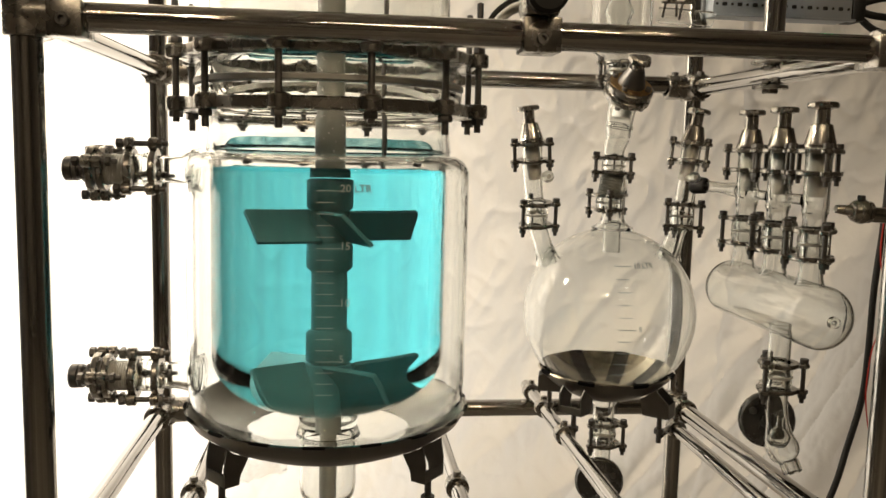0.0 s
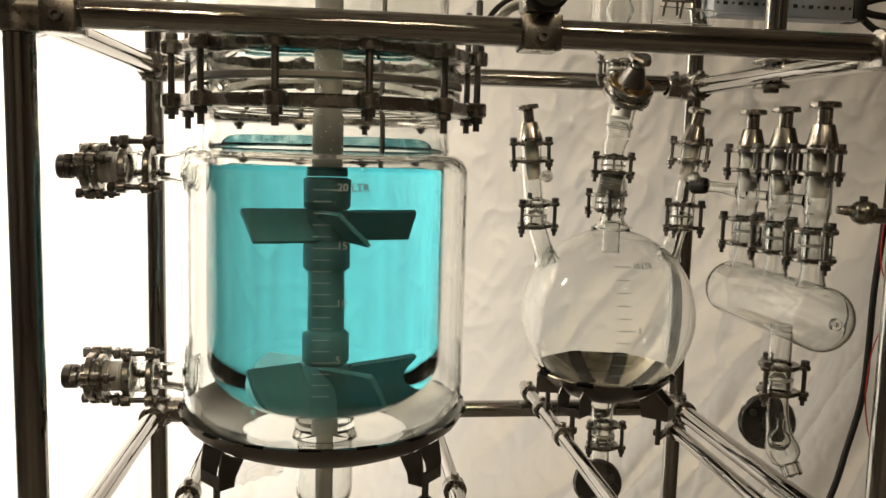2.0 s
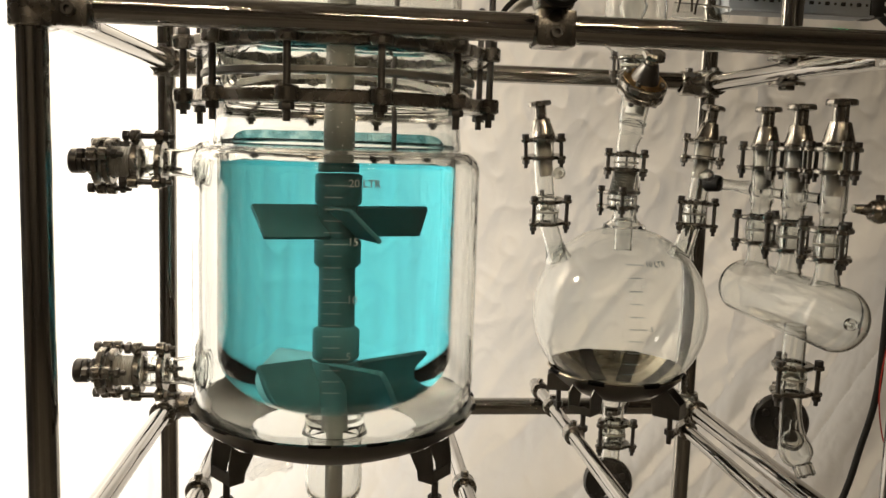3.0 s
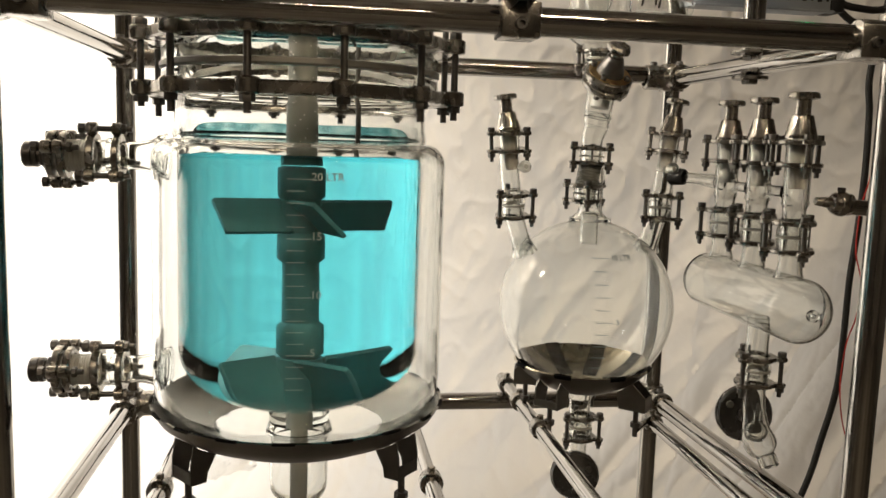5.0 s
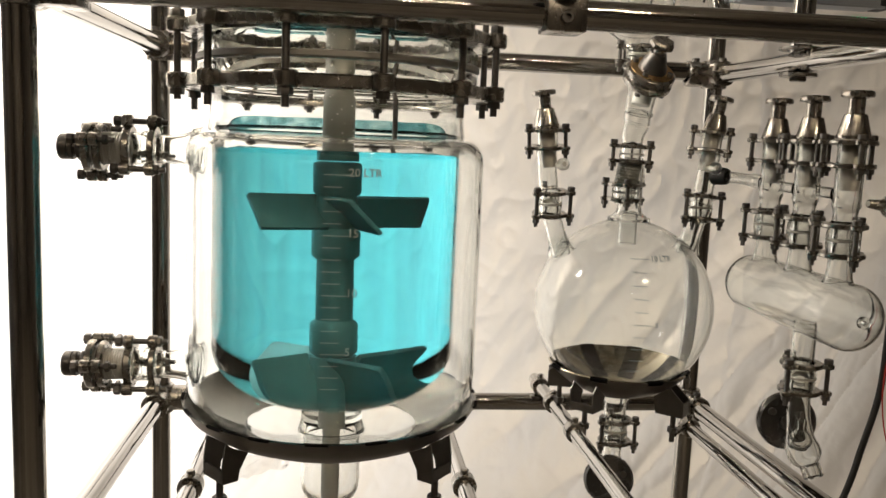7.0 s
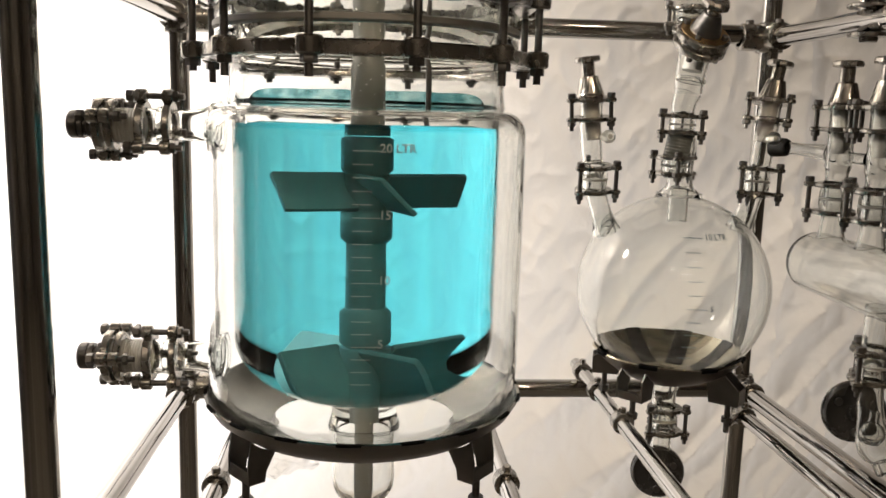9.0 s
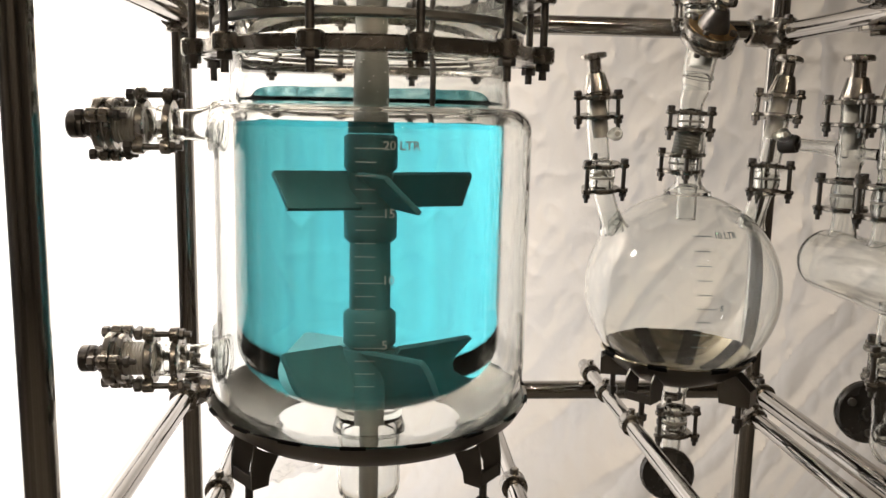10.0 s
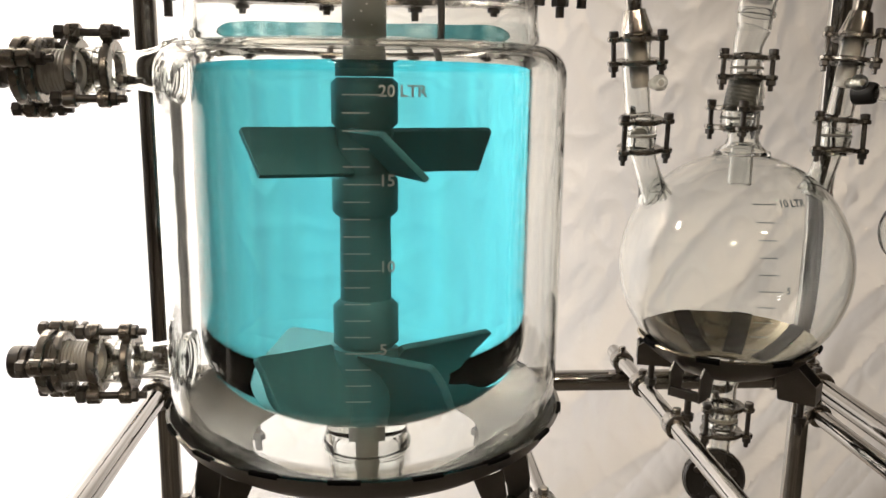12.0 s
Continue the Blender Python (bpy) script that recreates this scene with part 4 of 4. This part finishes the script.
part("seat", cyl(bm_new(), (0.4480, 1.345, 1.208), (0.4540, 1.346, 1.240), 0.0150, 24), PTFE, valve, "white valve seat")
part("outlet", sweep(bm_new(), [(0.4400, FY, 1.140), (0.4400, FY, 1.160), (0.4455, 1.345, 1.178)], lambda s: 0.0155 + 0.004 * s, 28, inner=0.0028), GLASS, valve)
riser = thing("condenser_tube", (0.440, 1.375, 1.275), "clear glass condenser with a bulbed inner tube rising above the valve", "condenser")
part("wall", lathe(bm_new(), [(0.022, 1.262), (0.026, 1.270), (0.026, 1.296), (0.033, 1.310), (0.050, 1.322), (0.050, 1.60), (0.047, 1.60), (0.047, 1.324), (0.031, 1.313), (0.023, 1.297), (0.020, 1.262)], Matrix.Translation((0.455, 1.385, 0)), 48, True), GLASS, riser)
part("inner_tube", lathe(bm_new(), [(0.020, 1.330), (0.024, 1.340), (0.016, 1.362), (0.024, 1.384), (0.016, 1.406), (0.024, 1.428), (0.018, 1.450), (0.018, 1.58), (0.015, 1.58), (0.015, 1.45), (0.021, 1.428), (0.013, 1.406), (0.021, 1.384), (0.013, 1.362), (0.021, 1.340), (0.017, 1.330)], Matrix.Translation((0.450, 1.385, 0)), 36, True), GLASS, riser, "clear glass bulbed inner tube")
copy_thing(short, pose(0.455, 1.385, 1.290, 0, 0, 40))
clip = thing("wire_clip", (0.505, 1.33, 1.385), "small bent steel wire clips on the condenser inlet", "clip")
part("wire", sweep(bm_new(), [(0.500, 1.32, 1.368), (0.505, 1.318, 1.392), (0.520, 1.318, 1.394), (0.523, 1.32, 1.370)], 0.0020, 8), BRIGHT, clip)
part("wire", sweep(bm_new(), [(0.528, 1.32, 1.366), (0.533, 1.318, 1.392), (0.548, 1.318, 1.394), (0.551, 1.32, 1.366)], 0.0020, 8), BRIGHT, clip)
part("wire", sweep(bm_new(), [(0.498, 1.32, 1.392), (0.552, 1.32, 1.393)], 0.0022, 8), BRIGHT, clip)
part("inlet", sweep(bm_new(), [(0.50, 1.34, 1.375), (0.54, 1.33, 1.372), (0.585, 1.33, 1.370)], 0.0130, 20, inner=0.002), GLASS, clip, "clear glass inlet stub")

# ---- vapour manifold ----
manifold = thing("glass_manifold", (MX, 1.1, 0.91), "clear glass horizontal receiver cylinder with three upright necks", "manifold")
CZ, CY0, CY1, CRR = 0.952, 0.943, 1.248, 0.0412
half = [(0, 0.0)] + [(CRR * math.sin(radians(a)), CRR * 0.75 * (1 - math.cos(radians(a)))) for a in np.linspace(12, 90, 9)]
L = CY1 - CY0
body = half + [(r, L - z) for r, z in reversed(half)]
inner = [(max(0, r - 0.0018) if r > 0.004 else 0, (0.0018 + z) if z < L / 2 else z - 0.0018) for r, z in body]
bm = lathe(bm_new(), body, axis_pose((MX, CY0, CZ), (MX, CY1, CZ)), 56)
shell = part("cylinder", bm, GLASS, manifold)
bm = lathe(bm_new(), inner, axis_pose((MX, CY0, CZ), (MX, CY1, CZ)), 56)
bore = part("bore", bm, GLASS, shell)
bore.data.flip_normals()
bm = ring(bm_new(), (MX, CY0 - 0.002, CZ), (MX, CY0 + 0.006, CZ), 0.003, 0.0075, 24)
part("end_seal", bm, GLASS, manifold)
for y in MY:
    bm = lathe(bm_new(), [(0.0185, 0.9880), (0.0160, 0.9965), (0.0146, 1.008), (0.0142, 1.074), (0.0150, 1.080), (0.0166, 1.082), (0.0170, 1.085), (0.0162, 1.089), (0.0162, 1.160), (0.0130, 1.160), (0.0130, 1.089), (0.0118, 1.078), (0.0120, 1.008), (0.0134, 0.9965), (0.0160, 0.9875)], Matrix.Translation((MX, y, 0)), 36, True)
    part("neck", bm, GLASS, manifold)
part("vapour_tube", sweep(bm_new(), [(0.575, 1.330, 1.103), (0.592, 1.295, 1.102), (MX, 1.250, 1.101), (MX, 1.204, 1.100)], lambda s: 0.0090 + 0.0045 * max(0, s - 0.55) / 0.45, 22, inner=0.0020), GLASS, manifold, "clear glass cross tube")
for y in MY[:2]:
    part("cross_tube", sweep(bm_new(), [(MX, y - 0.0150, 1.097), (MX, y - 0.030, 1.097), (MX, y - 0.062, 1.097), (MX, y - 0.0775, 1.097)], lambda s: 0.0072 + 0.0060 * (2 * s - 1) ** 4, 22, inner=0.0018), GLASS, manifold)
part("tail", sweep(bm_new(), [(MX, 1.066, 0.925), (MX, 1.066, 0.860), (0.597, 1.066, 0.815), (0.599, 1.064, 0.790), (0.602, 1.060, 0.765), (0.607, 1.053, 0.747), (0.611, 1.047, 0.736)], lambda s: 0.0150 + 0.0072 * math.exp(-((s - 0.77) / 0.17) ** 2) - 0.006 * max(0, s - 0.88) / 0.12, 30, inner=0.0026), GLASS, manifold, "clear glass tail with a trap bulb")
part("trap_bulb", lathe(bm_new(), [(0, -0.015), (0.009, -0.0125), (0.014, -0.005), (0.015, 0.002), (0.0115, 0.010), (0.006, 0.014), (0.006, 0.028), (0.004, 0.028), (0.004, 0.013), (0.0095, 0.008), (0.0127, 0.002), (0.0118, -0.004), (0.007, -0.0105), (0, -0.0127)], Matrix.Translation((0.6015, 1.060, 0.767)), 28), GLASS, manifold)
part("tail_tip", ring(bm_new(), (0.6105, 1.048, 0.738), (0.6150, 1.041, 0.722), 0.0085, 0.0132, 26, 0.002), GLASS, manifold)
hose = part("hose_connector", lathe(bm_new(), [(0.0085, 0), (0.0135, 0), (0.0145, 0.003), (0.0130, 0.022), (0.0115, 0.025), (0.0085, 0.025)], axis_pose((0.572, 1.330, 1.103), (0.592, 1.300, 1.103)), 28, True), RUBBER)
tagged(hose, "short black rubber hose connector on the glass cross tube", "hose")

# arm that holds the manifold
arm = thing("holder_arm", (0.634, 0.945, 1.085), "dark steel clamp boss and rod holding the glass manifold", "clamp")
AX, AY, AZ = 0.645, 0.985, 1.086
part("rod", cyl(bm_new(), (AX + 0.004, AY, AZ - 0.003), (0.760, AY - 0.004, AZ - 0.009), 0.0098, 24), STEEL_X, arm)
part("boss", lathe(bm_new(), [(0, -0.0140), (0.0085, -0.0135), (0.0130, -0.0095), (0.0156, -0.0025), (0.0158, 0.0030), (0.0140, 0.0070), (0.0120, 0.0080), (0, 0.0080)], axis_pose((AX, AY, AZ), (AX + 1, AY, AZ - 0.05)), 28), BRIGHT, arm)
part("collar", ring(bm_new(), (AX + 0.0075, AY, AZ - 0.0005), (AX + 0.0125, AY, AZ - 0.001), 0.0098, 0.0138, 28), BRUSHED, arm)
part("jaw", cyl(bm_new(), (AX - 0.034, AY, AZ + 0.003), (AX - 0.012, AY, AZ + 0.001), 0.0050, 16, r2=0.0075), BRUSHED, arm)
part("set_screw", cyl(bm_new(), (AX, AY, AZ + 0.015), (AX, AY, AZ + 0.0205), 0.0055, 6), BOLT, arm)


# ---- hand wheels ----
def wheel(at, label):
    t = thing("rotary_valve", at, label, "valve", "rotary valves")
    x, y, z = at
    a = axis_pose((x, y, z), (x - 0.10, y - 0.42, z + 0.05))
    part("disc", lathe(bm_new(), [(0, 0), (0.036, 0), (0.039, 0.002), (0.040, 0.006), (0.040, 0.014), (0.037, 0.018), (0.030, 0.0165), (0.012, 0.0165), (0.011, 0.022), (0, 0.023)], a, 40), WHEEL, t)
    part("rim_band", ring(bm_new(), a @ Vector((0, 0, 0.0055)), a @ Vector((0, 0, 0.0095)), 0.0395, 0.0412, 44), BRUSHED, t)
    for k in range(3):
        q = Vector((0.026 * math.cos(2.1 * k + 0.5), 0.026 * math.sin(2.1 * k + 0.5), 0))
        part("screw", cyl(bm_new(), a @ (q + Vector((0, 0, 0.015))), a @ (q + Vector((0, 0, 0.020))), 0.0055, 14), BOLT, t)
    part("spindle", cyl(bm_new(), (x, y, z), (x + 0.012, y + 0.05, z - 0.006), 0.010, 18), BRUSHED, t)
    return t


wheel((0.628, 1.150, 0.764), "round black valve hand wheel behind the glass tail")
wheel((0.441, 1.350, 0.592), "round black valve hand wheel below the flask")
drain = thing("drain_tube", (FX, FY, 0.65), "clear glass drain tube below the round flask", "tube")
part("wall", ring(bm_new(), (FX, FY, 0.560), (FX, FY, 0.652), 0.0125, 0.0155, 30), GLASS, drain)

# ---- electrical things at the top and behind ----
duct = thing("cable_duct", (0.80, 1.47, 1.41), "grey slotted plastic cable duct along the top of the stand", "cable duct")
for x0, x1 in ((0.643, 0.770), (0.772, 0.905)):
    bm = box(bm_new(), (x1 - x0, 0.05, 0.050), pose((x0 + x1) / 2, 1.480, 1.424), 0.002)
    d = part("trough", bm, DUCT, duct)
    n = 9
    for k in range(n):
        w, h = (0.0085, 0.0065) if k % 2 else (0.0045, 0.0045)
        x = x0 + (k + 0.5) * (x1 - x0) / n
        part("slot", box(bm_new(), (w, 0.002, h), pose(x, 1.4545, 1.419), 0.0015), RUBBER, d)
part("lip", box(bm_new(), (0.262, 0.012, 0.004), pose(0.776, 1.4500, 1.3985), 0.001), DUCT, duct)
part("end_block", box(bm_new(), (0.026, 0.05, 0.046), pose(0.9185, 1.478, 1.422), 0.004), RUBBER, duct)
led = part("indicator", box(bm_new(), (0.02, 0.01, 0.008), pose(0.72, 1.15, 1.50), 0.002), LED)
tagged(led, "small lit green indicator on a control box above the stand", "indicator")
box_ob = thing("control_box", (0.72, 1.20, 1.50), "dark control box above the stand with a green light", "control box")
part("case", box(bm_new(), (0.16, 0.09, 0.10), pose(0.74, 1.20, 1.53), 0.006), RUBBER, box_ob)
for i, dz in enumerate((0.0, 0.014, -0.012)):
    t = thing("power_cable", (0.925, 1.478, 1.43), "thick black power cable leaving the duct", "cable", "power cables")
    part("sheath", sweep(bm_new(), [(0.925, 1.478, 1.424 + dz * 0.5), (0.965, 1.47, 1.412 + dz * 2.2), (1.04, 1.48, 1.420 + dz * 2.8), (1.14, 1.5, 1.50 + dz), (1.16, 1.5, 1.60)], 0.0065, 12), RUBBER, t)
t = thing("hanging_cable", (1.07, 1.6, 0.0), "black cable hanging loosely behind the stand", "cable")
part("sheath", sweep(bm_new(), [(1.150, 1.600, 1.600), (1.097, 1.600, 1.333), (1.101, 1.600, 1.232), (1.104, 1.600, 1.119), (1.100, 1.600, 1.003), (1.092, 1.600, 0.885), (1.091, 1.600, 0.765), (1.086, 1.600, 0.656), (1.061, 1.600, 0.545), (1.035, 1.600, 0.445), (0.960, 1.600, 0.250), (0.880, 1.600, 0.007)], 0.0068, 12), RUBBER, t)
t = thing("red_wire", (1.09, 1.6, 0.5), "thin red wire hanging beside the black cable", "wire")
part("sheath", sweep(bm_new(), [(1.120, 1.592, 1.176), (1.111, 1.592, 1.102), (1.100, 1.592, 1.056), (1.094, 1.592, 1.003), (1.096, 1.592, 0.945), (1.113, 1.592, 0.886), (1.110, 1.592, 0.815), (1.093, 1.592, 0.755), (1.088, 1.592, 0.670), (1.099, 1.592, 0.596), (1.119, 1.592, 0.537), (1.150, 1.592, 0.450)], 0.0015, 8), RED, t)

# hoses behind the front bar, and a torn scrap of clear wrap left on a cradle leg
t = thing("grey_hose", (0.215, 1.10, 1.32), "pale grey flexible hose looped above the flange clamp", "hose")
part("wall", sweep(bm_new(), [(0.185, 1.08, 1.300), (0.200, 1.09, 1.322), (0.222, 1.10, 1.336), (0.250, 1.12, 1.335), (0.285, 1.15, 1.36)], 0.0062, 14), PTFE, t)
t = thing("black_hose", (0.205, 1.06, 1.32), "thin black hose curling above the flange clamp", "hose")
part("wall", sweep(bm_new(), [(0.172, 1.05, 1.296), (0.182, 1.06, 1.318), (0.205, 1.07, 1.338), (0.236, 1.08, 1.350), (0.262, 1.10, 1.375)], 0.0034, 12), RUBBER, t)


def build_wrap():
    """A crumpled scrap of thin clear film hanging from the bowl beside a leg."""
    bm = bm_new()
    grid = []
    for i in range(13):
        row = []
        for j in range(9):
            u, v = i / 12, j / 8
            x = -0.128 + 0.062 * u + 0.004 * noise.noise((u * 6, v * 5, 1))
            y = 0.985 + 0.020 * u + 0.010 * noise.noise((u * 5, v * 4, 5))
            z = 0.776 - 0.004 * u - v * (0.030 - 0.012 * u) + 0.004 * noise.noise((u * 7, v * 6, 9))
            row.append(bm.verts.new((x, y, z)))
        grid.append(row)
    for a, b in zip(grid, grid[1:]):
        for j in range(8):
            bm.faces.new((a[j], a[j + 1], b[j + 1], b[j]))
    bmesh.ops.solidify(bm, geom=bm.faces[:], thickness=0.0004)
    tagged(part("plastic_wrap", bm, WRAP, smooth=50), "torn scrap of clear plastic wrap stuck under the bowl", "wrap")


build_wrap()
